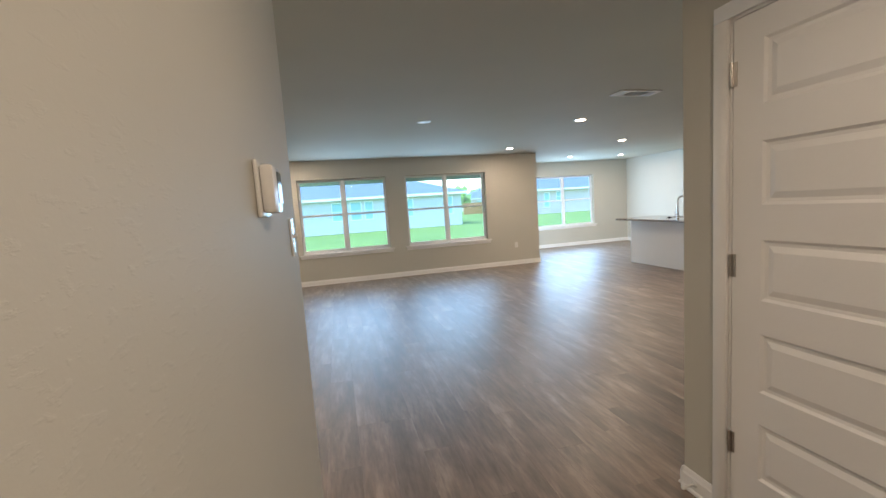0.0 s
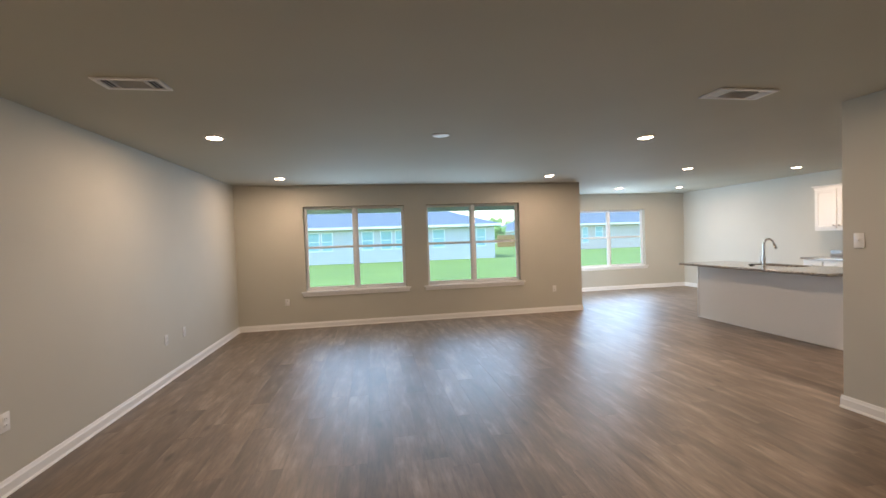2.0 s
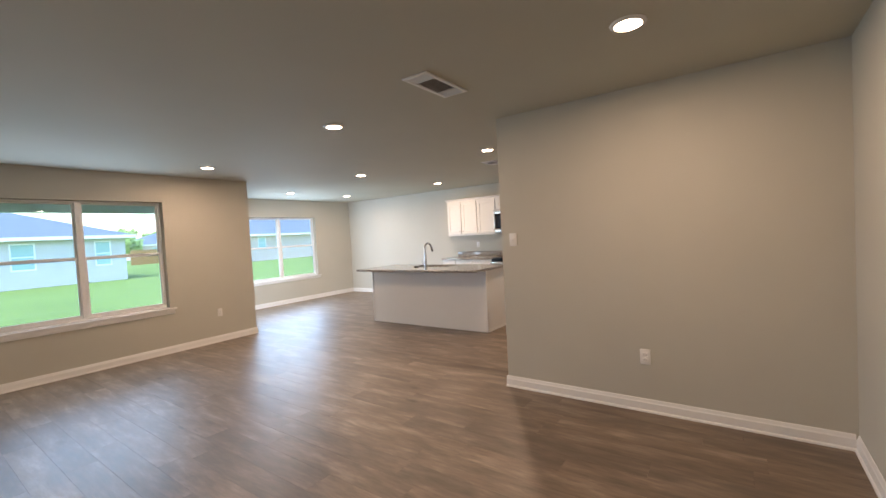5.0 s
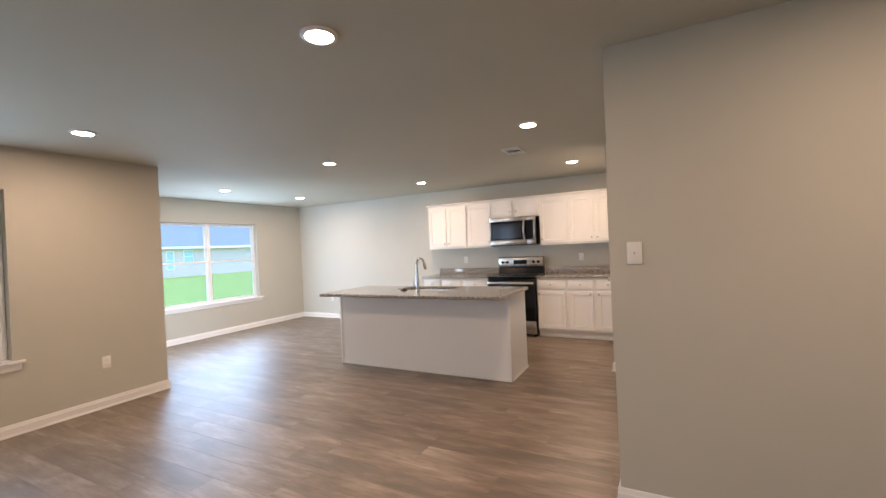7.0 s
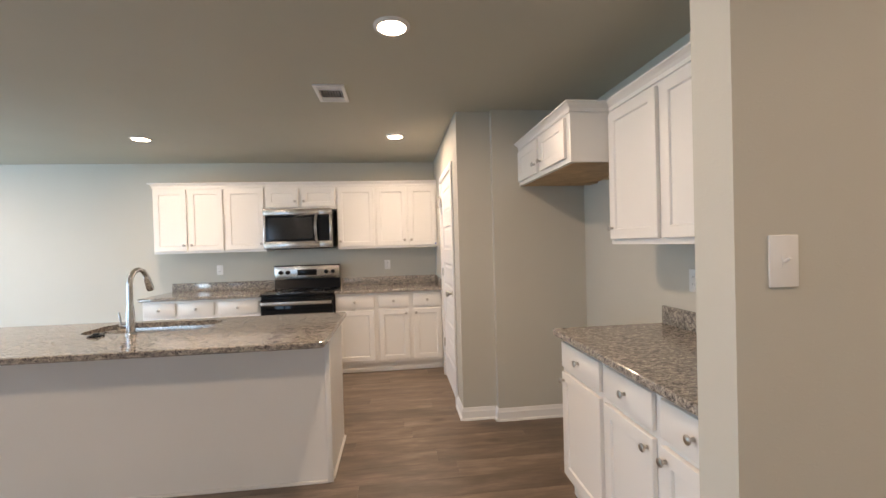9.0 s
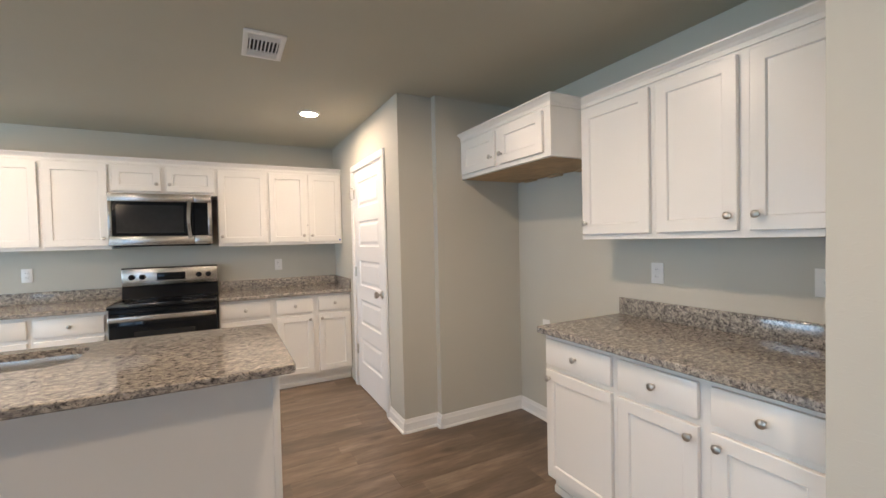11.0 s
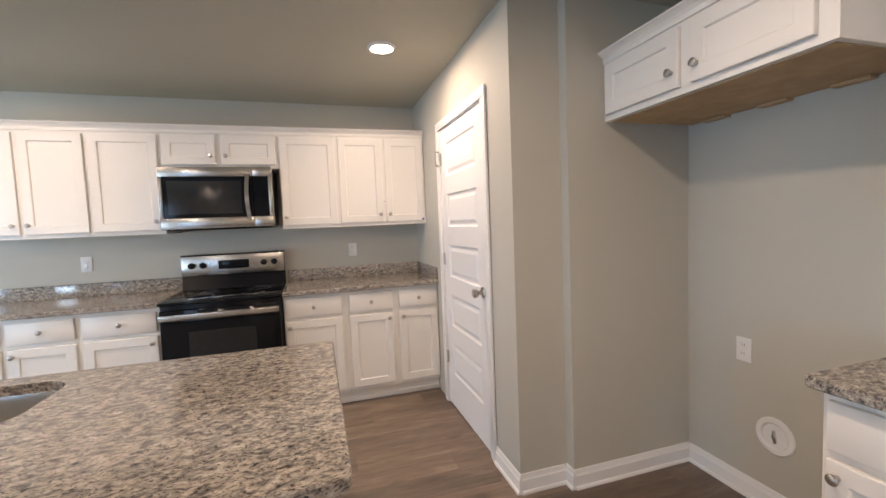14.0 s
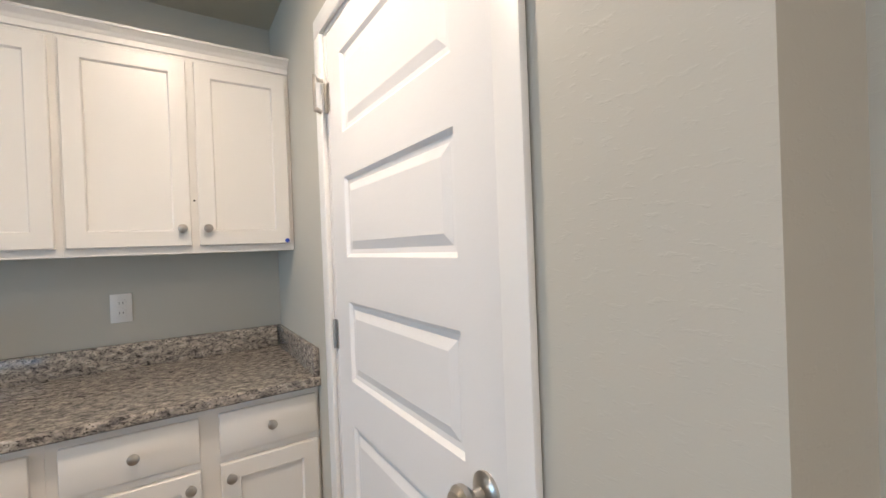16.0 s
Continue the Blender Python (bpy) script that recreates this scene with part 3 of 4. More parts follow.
# ---- kitchen cabinets ----
def shaker(bm, x0, z0, x1, z1, y, t=0.019, rail=0.055):
    """A shaker door or drawer front: frame and sunk flat field; y is its back."""
    f, e = y - t, 0.0025
    loops = []
    for inset, dy in ((0, y), (0, f + e), (e, f), (rail - 0.002, f), (rail, f + 0.002), (rail + 0.003, f + 0.009)):
        a, b, c, d = x0 + inset, z0 + inset, x1 - inset, z1 - inset
        loops.append([bm.verts.new((px, dy, pz)) for px, pz in ((a, b), (c, b), (c, d), (a, d))])
    for p, q in zip(loops, loops[1:]):
        for k in range(4):
            bm.faces.new([p[k], p[(k + 1) % 4], q[(k + 1) % 4], q[k]])
    bm.faces.new(loops[0])
    bm.faces.new(loops[-1])
    return bm


def knob(x, y, z, parent):
    bm = bmesh.new()
    lathe(bm, [(0, 0), (0.008, 0), (0.0065, 0.004), (0.0055, 0.012), (0.011, 0.017), (0.0155, 0.021), (0.0155, 0.025), (0.010, 0.029), (0, 0.030)], pose(x, y, z, 90, 0, 0), 16)
    return part("knob", bm, NICKEL, parent, "round satin nickel knob")


def crown(bm, x0, x1, d, z, left=False, right=False):
    """A frieze with a small cove moulding along a cabinet's top front, mitred round the open ends."""
    prof = [(0.002, 0.0), (0.006, 0.002), (0.006, 0.022), (0.010, 0.025), (0.012, 0.031), (0.018, 0.037), (0.027, 0.042), (0.030, 0.046), (0.036, 0.048), (0.037, 0.056), (0.034, 0.058)]
    rows = []
    for o, h in prof:
        pts = [(x0 - (o if left else 0), -0.002), (x0 - (o if left else 0), -d - o), (x1 + (o if right else 0), -d - o), (x1 + (o if right else 0), -0.002)]
        rows.append([bm.verts.new((px, py, z + h)) for px, py in pts])
    for a, b in zip(rows, rows[1:]):
        for k in range(3):
            bm.faces.new([a[k], a[k + 1], b[k + 1], b[k]])
    bm.faces.new(rows[-1])


def upper_cabinet(m, w, doors, z0=1.375, z1=2.115, depth=0.30, label="", ends=(False, False), raw=False):
    """A wall cabinet. doors: (x0, x1, side of the knob)."""
    ob = thing("wall_cabinet", m, label, "cabinet", "wall cabinets")
    b = bmesh.new()
    box(b, 0, -depth, z0, w + 0.0007, -0.001, z1, 0.0006, 1)
    part("body", b, CABINET, ob)
    if raw:
        part("underside", one_box(0.02, -depth + 0.025, z0 - 0.004, w - 0.02, -0.004, z0 - 0.0005), WOOD, ob, "raw plywood underside")
        for k in range(3):
            part("cleat", one_box(0.12 + 0.27 * k, -0.05, z0 - 0.016, 0.24 + 0.27 * k, -0.004, z0 - 0.0045, bevel=0.002), WOOD, ob, "raw wooden cleat")
    for x0, x1, side in doors:
        d = part("door", shaker(bmesh.new(), x0, z0 + 0.028, x1, z1 - 0.018, -depth - 0.001), CABINET, ob, "white shaker door")
        kx = x1 - 0.028 if side > 0 else x0 + 0.028
        knob(kx, -depth - 0.020, z0 + 0.028 + 0.062, d)
    c = bmesh.new()
    crown(c, -0.0006, w + 0.0006, depth, z1, *ends)
    part("crown_moulding", c, CABINET, ob, "white cove crown moulding")
    return ob


def base_cabinet(m, w, cols, label, depth=0.60):
    """A base cabinet with a drawer above each door. cols: (x0, x1, side of the knob)."""
    ob = thing("base_cabinet", m, label, "cabinet", "base cabinets")
    b = bmesh.new()
    box(b, 0, -depth, 0.105, w + 0.0007, -0.001, 0.886, 0.0006, 1)
    part("body", b, CABINET, ob)
    part("toe_kick", one_box(0, -depth + 0.055, 0, w, -0.001, 0.104), CABINET, ob, "white toe kick board", False)
    part("shoe_strip", one_box(0, -depth + 0.043, 0, w, -depth + 0.054, 0.04, bevel=0.003), CABINET, ob)
    for x0, x1, side in cols:
        dr = part("drawer", one_box(x0, -depth - 0.020, 0.722, x1, -depth - 0.001, 0.858, bevel=0.004), CABINET, ob, "white slab drawer front")
        knob((x0 + x1) / 2, -depth - 0.020, 0.792, dr)
        d = part("door", shaker(bmesh.new(), x0, 0.135, x1, 0.694, -depth - 0.001), CABINET, ob, "white shaker door")
        knob(x1 - 0.028 if side > 0 else x0 + 0.028, -depth - 0.020, 0.652, d)
    return ob


def east(y):
    return pose(EAST, y, 0, 0, 0, -90)


def rear(x):
    return pose(x, BACK, 0, 0, 0, 180)


G = 0.018
WHITE = "white painted shaker wall cabinet, "
upper_cabinet(east(7.452), 0.747, [(0.012, 0.352, 1), (0.380, 0.736, -1)], z1=2.10, depth=0.33, label=WHITE + "two doors, over the counter", ends=(True, False))
upper_cabinet(east(6.704), 0.445, [(G, 0.427, 1)], z1=2.10, depth=0.33, label=WHITE + "one door, beside the microwave")
upper_cabinet(east(6.258), 0.790, [(0.014, 0.358, 1), (0.400, 0.772, -1)], z0=1.843, z1=2.10, depth=0.33, label=WHITE + "two short doors, over the microwave")
upper_cabinet(east(5.467), 0.440, [(0.008, 0.422, -1)], z1=2.10, depth=0.33, label=WHITE + "one door, beside the microwave")
corner_cab = upper_cabinet(east(5.026), 0.719, [(0.008, 0.356, 1), (0.381, 0.704, -1)], z1=2.10, depth=0.33, label=WHITE + "two doors, beside the pantry wall")
part("tape_dot", lathe(bmesh.new(), [(0, 0), (0.009, 0), (0.009, 0.002), (0, 0.002)], pose(0.690, -0.3505, 1.414, 90, 0, 0), 12), BLUE, corner_cab, "small blue tape dot")
# the screw hole is a flat disc with its inner shade as colour
part("screw_hole", lathe(bmesh.new(), [(0, 0), (0.004, 0), (0.004, 0.001), (0, 0.001)], pose(0.3685, -0.3305, 1.570, 90, 0, 0), 10), RECESS_SHADE, corner_cab, "small dark disc as a screw hole's shade")
BASE = "white shaker base cabinet, "
base_cabinet(east(7.440), 0.730, [(0.022, 0.326, 1), (0.362, 0.710, -1)], BASE + "two drawers over two doors")
base_cabinet(east(6.709), 0.459, [(G, 0.434, 1)], BASE + "one drawer over one door")
base_cabinet(east(5.478), 0.440, [(0.010, 0.412, -1)], BASE + "one drawer over one door")
base_cabinet(east(5.037), 0.730, [(0.028, 0.356, 1), (0.411, 0.720, -1)], BASE + "two drawers over two doors")

upper_cabinet(rear(5.473), 0.452, [(G, 0.452 - G, -1)], label=WHITE + "one door, beside the refrigerator space")
upper_cabinet(rear(5.020), 0.794, [(G, 0.365, 1), (0.410, 0.777 - G, -1)], label=WHITE + "two doors, over the short counter")
upper_cabinet(rear(6.434), 0.959, [(G + 0.01, 0.447, 1), (0.505, 0.909, -1)], z0=1.840, depth=0.53, label=WHITE + "two short doors, over the refrigerator space", ends=(False, True), raw=True)
base_cabinet(rear(5.448), 0.452, [(G, 0.452 - G, -1)], BASE + "drawer over door, beside the refrigerator space", 0.61)
base_cabinet(rear(4.995), 0.770, [(G, 0.362, 1), (0.408, 0.752 - G, -1)], BASE + "two drawers over two doors", 0.61)


# ---- granite tops ----
def rounded_outline(x0, y0, x1, y1, radii, steps=6):
    """Corners in the order (x0,y0), (x1,y0), (x1,y1), (x0,y1), each with its own radius."""
    pts = []
    for (cx, cy, sx, sy, start), r in zip(((x0, y0, 1, 1, 180), (x1, y0, -1, 1, 270), (x1, y1, -1, -1, 0), (x0, y1, 1, -1, 90)), radii):
        if r < 1e-4:
            pts.append((cx, cy))
            continue
        for k in range(steps + 1):
            a = radians(start + 90 * k / steps)
            pts.append((cx + sx * r + r * math.cos(a), cy + sy * r + r * math.sin(a)))
    return pts


def shrink(pts, d):
    n = len(pts)
    out = []
    for i in range(n):
        a, b, c = Vector(pts[i - 1]), Vector(pts[i]), Vector(pts[(i + 1) % n])
        d1, d2 = (b - a).normalized(), (c - b).normalized()
        nrm = (Vector((-d1.y, d1.x)) + Vector((-d2.y, d2.x))).normalized()
        out.append(tuple(b + nrm * d))
    return out


def granite_slab(pts, z0, z1, hole=None):
    """A slab with eased edges and, if given, a hole for the sink."""
    bm = bmesh.new()
    e = 0.005
    levels = [(shrink(pts, e), z0), (pts, z0 + e), (pts, z1 - e), (shrink(pts, e), z1)]
    rings = [[bm.verts.new((x, y, z)) for x, y in outline] for outline, z in levels]
    n = len(pts)
    for a, b in zip(rings, rings[1:]):
        for k in range(n):
            bm.faces.new([a[k], a[(k + 1) % n], b[(k + 1) % n], b[k]])
    if hole is None:
        bm.faces.new(rings[0][::-1])
        bm.faces.new(rings[-1])
    else:
        lo = [bm.verts.new((x, y, z0)) for x, y in hole]
        hi = [bm.verts.new((x, y, z1)) for x, y in hole]
        m = len(hole)
        for k in range(m):
            bm.faces.new([lo[k], lo[(k + 1) % m], hi[(k + 1) % m], hi[k]])
        for outer, inner in ((rings[0], lo), (rings[-1], hi)):
            edges = []
            for loop in (outer, inner):
                for k in range(len(loop)):
                    edges.append(bm.edges.get((loop[k], loop[(k + 1) % len(loop)])) or bm.edges.new((loop[k], loop[(k + 1) % len(loop)])))
            bmesh.ops.triangle_fill(bm, use_beauty=True, use_dissolve=False, edges=edges)
    return bm


STONE = "speckled beige-grey granite countertop"
TOP0, TOP1 = 0.887, 0.920
top = thing("countertop", pose(0, 0, 0), STONE + " beside the range, with backsplash", "countertop", "countertops")
part("slab", granite_slab(rounded_outline(7.835, 6.252, EAST - 0.001, 7.468, (0, 0, 0, 0.02)), TOP0, TOP1), GRANITE, top, smooth=False)
part("backsplash", one_box(EAST - 0.021, 6.252, TOP1, EAST - 0.001, 7.440, TOP1 + 0.10, bevel=0.003), GRANITE, top)
top = thing("countertop", pose(0, 0, 0), STONE + " between range and pantry, with backsplash", "countertop", "countertops")
part("slab", granite_slab(rounded_outline(7.835, PANTRY_Y + 0.001, EAST - 0.001, 5.477, (0, 0, 0, 0)), TOP0, TOP1), GRANITE, top, smooth=False)
part("backsplash", one_box(EAST - 0.021, PANTRY_Y + 0.022, TOP1, EAST - 0.001, 5.475, TOP1 + 0.10, bevel=0.003), GRANITE, top)
part("side_splash", one_box(7.845, PANTRY_Y + 0.001, TOP1, EAST - 0.001, PANTRY_Y + 0.021, TOP1 + 0.10, bevel=0.003), GRANITE, top)
top = thing("countertop", pose(0, 0, 0), STONE + " on the short cabinet run, with backsplash", "countertop", "countertops")
part("slab", granite_slab(rounded_outline(DIV_E + 0.001, BACK + 0.001, 5.470, 3.955, (0, 0, 0.02, 0)), TOP0, TOP1), GRANITE, top, smooth=False)
part("backsplash", one_box(DIV_E + 0.022, BACK + 0.001, TOP1, 5.458, BACK + 0.021, TOP1 + 0.10, bevel=0.003), GRANITE, top)
part("side_splash", one_box(DIV_E + 0.001, BACK + 0.001, TOP1, DIV_E + 0.021, 3.90, TOP1 + 0.10, bevel=0.003), GRANITE, top)

# ---- island ----
IX0, IX1, IY0, IY1 = 5.78, 6.365, 5.21, 7.47
island = thing("kitchen_island", pose(0, 0, 0), "white painted kitchen island with plain panels and corner trim", "island")
part("back_panel", one_box(IX0 + 0.008, IY0 + 0.008, 0, IX0 + 0.03, IY1 - 0.008, TOP0 - 0.001), CABINET, island, "plain white panel", False)
part("side_panel", one_box(IX0 + 0.0305, IY0 + 0.008, 0, IX1, IY0 + 0.03, TOP0 - 0.001), CABINET, island, "plain white panel", False)
part("side_panel", one_box(IX0 + 0.0305, IY1 - 0.03, 0, IX1, IY1 - 0.008, TOP0 - 0.001), CABINET, island, "plain white panel", False)
part("face_panel", one_box(IX1 - 0.02, IY0 + 0.0305, 0.10, IX1, IY1 - 0.0305, TOP0 - 0.001), CABINET, island, "plain white panel", False)
part("toe_kick", one_box(IX1 - 0.09, IY0 + 0.0305, 0, IX1 - 0.07, IY1 - 0.0305, 0.10), CABINET, island, "", False)
for y0, y1 in ((IY0, IY0 + 0.032), (IY1 - 0.032, IY1)):
    part("corner_trim", one_box(IX0, y0, 0, IX0 + 0.0075, y1, TOP0 - 0.001, bevel=0.002), CABINET, island)
for y0, y1 in ((IY0, IY0 + 0.0075), (IY1 - 0.0075, IY1)):
    part("corner_trim", one_box(IX0 + 0.008, y0, 0, IX0 + 0.035, y1, TOP0 - 0.001, bevel=0.002), CABINET, island)
part("shoe_strip", one_box(IX0 - 0.006, IY0 + 0.033, 0, IX0 + 0.0075, IY1 - 0.033, 0.018, bevel=0.003), CABINET, island)
part("shoe_strip", one_box(IX0 + 0.036, IY0 - 0.006, 0, IX1, IY0 + 0.0075, 0.018, bevel=0.003), CABINET, island)

SINK = rounded_outline(5.945, 5.985, 6.305, 6.725, (0.10, 0.10, 0.10, 0.10), 8)
itop = thing("island_countertop", pose(0, 0, 0), STONE + " with overhang and sink cutout", "countertop", "countertops")
part("slab", granite_slab(rounded_outline(5.435, 5.178, 6.395, 7.490, (0.03, 0.02, 0.02, 0.03)), TOP0, TOP1, SINK), GRANITE, itop, smooth=False)

sink = thing("kitchen_sink", pose(0, 0, 0), "undermount stainless steel single-bowl sink in the island", "sink")
bowl = bmesh.new()
outer = shrink(SINK, -0.012)
prev = [bowl.verts.new((x, y, TOP0 - 0.0006)) for x, y in outer]
for d, z in ((-0.006, TOP0 - 0.0015), (-0.001, 0.86), (0.004, 0.70), (0.012, 0.675), (0.035, 0.665)):
    ring = [bowl.verts.new((x, y, z)) for x, y in shrink(SINK, d)]
    for k in range(len(ring)):
        bowl.faces.new([prev[k], prev[(k + 1) % len(ring)], ring[(k + 1) % len(ring)], ring[k]])
    prev = ring
bowl.faces.new(prev)
part("bowl", bowl, SINK_STEEL, sink, "brushed steel bowl")
part("drain", lathe(bmesh.new(), [(0, 0.006), (0.03, 0.004), (0.045, 0.006), (0.056, 0.0), (0.05, -0.001)], pose(6.15, 6.35, 0.6662)), CHROME, sink, "chrome drain")

faucet = thing("faucet", pose(5.885, 6.36, TOP1), "chrome gooseneck pull-down kitchen faucet with side lever", "faucet")
part("base", lathe(bmesh.new(), [(0, 0), (0.028, 0), (0.028, 0.006), (0.023, 0.012), (0.0225, 0.10), (0.020, 0.14), (0.0155, 0.17), (0, 0.171)]), CHROME, faucet)
neck = [(0, 0, 0.13), (0, 0, 0.20), (0, 0, 0.27)]
R = 0.088
neck += [(R - R * math.cos(radians(a)), 0, 0.29 + R * math.sin(radians(a))) for a in range(0, 156, 10)]
part("neck", tube(bmesh.new(), neck, 0.0148), CHROME, faucet, "chrome gooseneck")
ex, ez = neck[-1][0], neck[-1][2]
dx, dz = math.sin(radians(25)), -math.cos(radians(25))
part("spray_head", tube(bmesh.new(), [(ex, 0, ez), (ex + 0.01 * dx, 0, ez + 0.01 * dz), (ex + 0.03 * dx, 0, ez + 0.03 * dz), (ex + 0.085 * dx, 0, ez + 0.085 * dz), (ex + 0.10 * dx, 0, ez + 0.10 * dz)], [0.0148, 0.0185, 0.0195, 0.022, 0.019]), CHROME, faucet, "chrome pull-down spray head")
lever = bmesh.new()
tube(lever, [(0, 0.015, 0.055), (0, 0.045, 0.055), (0, 0.058, 0.055)], [0.013, 0.013, 0.009])
tube(lever, [(0, 0.052, 0.055), (0.0, 0.056, 0.09), (0.0, 0.062, 0.135)], [0.007, 0.006, 0.005])
part("lever", lever, CHROME, faucet, "chrome side lever")
cover = thing("hole_cover", pose(5.882, 6.55, TOP1), "black round disposal button cover beside the faucet", "cover")
part("disc", lathe(bmesh.new(), [(0, 0), (0.038, 0), (0.042, 0.004), (0.038, 0.010), (0.016, 0.014), (0.014, 0.020), (0, 0.021)]), BLACK, cover)

# ---- range ----
rng = thing("range", pose(EAST - 0.012, 6.246, 0, 0, 0, -90), "freestanding electric range, black glass and stainless steel", "range")
W = 0.758
part("body", one_box(0, -0.625, 0.02, W, -0.02, 0.895, bevel=0.003), BLACK, rng, "black enamel body")
part("drawer", one_box(0.006, -0.66, 0.045, W - 0.006, -0.626, 0.245, bevel=0.006), STEEL, rng, "stainless steel storage drawer")
door = part("oven_door", one_box(0.006, -0.668, 0.252, W - 0.006, -0.626, 0.862, bevel=0.006), BLACK_GLASS, rng, "black glass oven door")
part("window", one_box(0.17, -0.6695, 0.43, W - 0.17, -0.6683, 0.71), TINTED, door, "dark tinted oven window")
hd = bmesh.new()
box(hd, 0.012, -0.716, 0.800, W - 0.012, -0.700, 0.842, 0.006)
box(hd, 0.03, -0.702, 0.808, 0.06, -0.667, 0.834, 0.003)
box(hd, W - 0.06, -0.702, 0.808, W - 0.03, -0.667, 0.834, 0.003)
part("handle", hd, STEEL, door, "wide stainless steel handle bar")
part("sticker", lathe(bmesh.new(), [(0, 0), (0.022, 0), (0.022, 0.001), (0, 0.001)], pose(0.565, -0.6696, 0.475, 90, 0, 0), 20), PLASTIC, door, "round white sticker")
part("emblem", one_box(W / 2 - 0.035, -0.6695, 0.335, W / 2 + 0.035, -0.6682, 0.347, bevel=0.0005), STEEL, door, "small metal emblem")
part("cooktop", one_box(-0.001, -0.668, 0.896, W + 0.001, -0.085, 0.916, bevel=0.005), BLACK_GLASS, rng, "black glass cooktop")
for bx, by, br in ((0.2, -0.22, 0.075), (0.56, -0.22, 0.09), (0.2, -0.48, 0.10), (0.56, -0.48, 0.075)):
    part("burner_ring", lathe(bmesh.new(), [(br - 0.004, 0.0), (br - 0.004, 0.0006), (br, 0.0006), (br, 0.0)], pose(bx, by, 0.9160), 40), RING_PRINT, rng, "thin printed burner ring")
bg = bmesh.new()
for k in range(2):
    x = (0.0, W)[k]
    ring = [bg.verts.new((x, y, z)) for y, z in ((-0.115, 0.917), (-0.02, 0.917), (-0.02, 1.03), (-0.09, 1.03))]
    first = ring if k == 0 else first
for k in range(4):
    bg.faces.new([first[k], first[(k + 1) % 4], ring[(k + 1) % 4], ring[k]])
bg.faces.new(first)
bg.faces.new(ring)
part("riser", bg, BLACK, rng, "black sloped riser", False)
panel = part("control_panel", one_box(0, -0.115, 1.03, W, -0.02, 1.19, bevel=0.008), STEEL, rng, "stainless steel control panel")
part("top_cap", one_box(0.0, -0.117, 1.186, W, -0.018, 1.196, bevel=0.004), BLACK, rng)
part("display", one_box(0.265, -0.1175, 1.075, 0.49, -0.1155, 1.145, bevel=0.001), BLACK_GLASS, panel, "black glass display")
for kx in (0.075, 0.155, 0.60, 0.68):
    part("control_knob", lathe(bmesh.new(), [(0, 0), (0.025, 0), (0.024, 0.012), (0.021, 0.024), (0.018, 0.026), (0, 0.026)], pose(kx, -0.1152, 1.112, 90, 0, 0)), BLACK, panel, "black control knob")
for fx in (0.04, W - 0.04):
    part("foot", one_box(fx - 0.02, -0.60, 0, fx + 0.02, -0.56, 0.021), BLACK, rng)

# ---- microwave ----
mw = thing("microwave", pose(EAST, 6.264, 1.402, 0, 0, -90), "over-the-range microwave, stainless steel with black glass door", "microwave")
MW, MH, SEAM, MF = 0.750, 0.443, 0.612, -0.428
part("body", one_box(0.002, MF + 0.061, 0.01, MW - 0.002, -0.002, MH - 0.001, bevel=0.003), BLACK, mw, "black case")
door_frame = bmesh.new()
box(door_frame, 0, MF, 0.0, SEAM - 0.001, MF + 0.060, 0.078, 0.004)
box(door_frame, 0, MF, MH - 0.070, SEAM - 0.001, MF + 0.060, MH - 0.001, 0.004)
box(door_frame, 0, MF, 0.0785, 0.026, MF + 0.060, MH - 0.0705, 0.003)
mdoor = part("door", door_frame, STEEL, mw, "stainless steel door frame")
side_frame = bmesh.new()
box(side_frame, SEAM + 0.001, MF, 0.0, MW, MF + 0.060, 0.078, 0.004)
box(side_frame, SEAM + 0.001, MF, MH - 0.070, MW, MF + 0.060, MH - 0.001, 0.004)
box(side_frame, MW - 0.030, MF, 0.0785, MW, MF + 0.060, MH - 0.0705, 0.003)
part("control_frame", side_frame, STEEL, mw, "stainless steel control surround")
part("door_glass", one_box(0.0265, MF + 0.004, 0.079, SEAM - 0.001, MF + 0.058, MH - 0.071, bevel=0.002), BLACK_GLASS, mdoor, "black glass door panel", False)
part("window", one_box(0.055, MF + 0.0025, 0.105, 0.535, MF + 0.0038, MH - 0.10), TINTED, mdoor, "dark mesh window", False)
part("keypad", one_box(SEAM + 0.001, MF + 0.004, 0.079, MW - 0.0305, MF + 0.058, MH - 0.071, bevel=0.002), BLACK_GLASS, mw, "black glass keypad", False)
HX, HY = 0.583, MF - 0.012
arc = [(HX - 0.010 * math.sin(math.pi * k / 12), HY - 0.026 * math.sin(math.pi * k / 12), 0.058 + (MH - 0.112) * k / 12) for k in range(13)]
mh = bmesh.new()
strap = [[mh.verts.new((x + dx, y + dy, z)) for dx, dy in ((-0.017, 0.0), (-0.013, -0.008), (0.013, -0.008), (0.017, 0.0))] for x, y, z in arc]
for p, q in zip(strap, strap[1:]):
    for k in range(4):
        mh.faces.new([p[k], p[(k + 1) % 4], q[(k + 1) % 4], q[k]])
mh.faces.new(strap[0])
mh.faces.new(strap[-1])
box(mh, HX - 0.010, HY - 0.002, 0.060, HX + 0.010, MF + 0.001, 0.084, 0.002)
box(mh, HX - 0.010, HY - 0.002, MH - 0.080, HX + 0.010, MF + 0.001, MH - 0.056, 0.002)
part("handle", mh, STEEL, mdoor, "curved stainless steel handle")
part("bottom_plate", one_box(0.02, MF + 0.04, -0.012, MW - 0.02, -0.03, 0.0095, bevel=0.003), BLACK, mw, "black underside with vent")


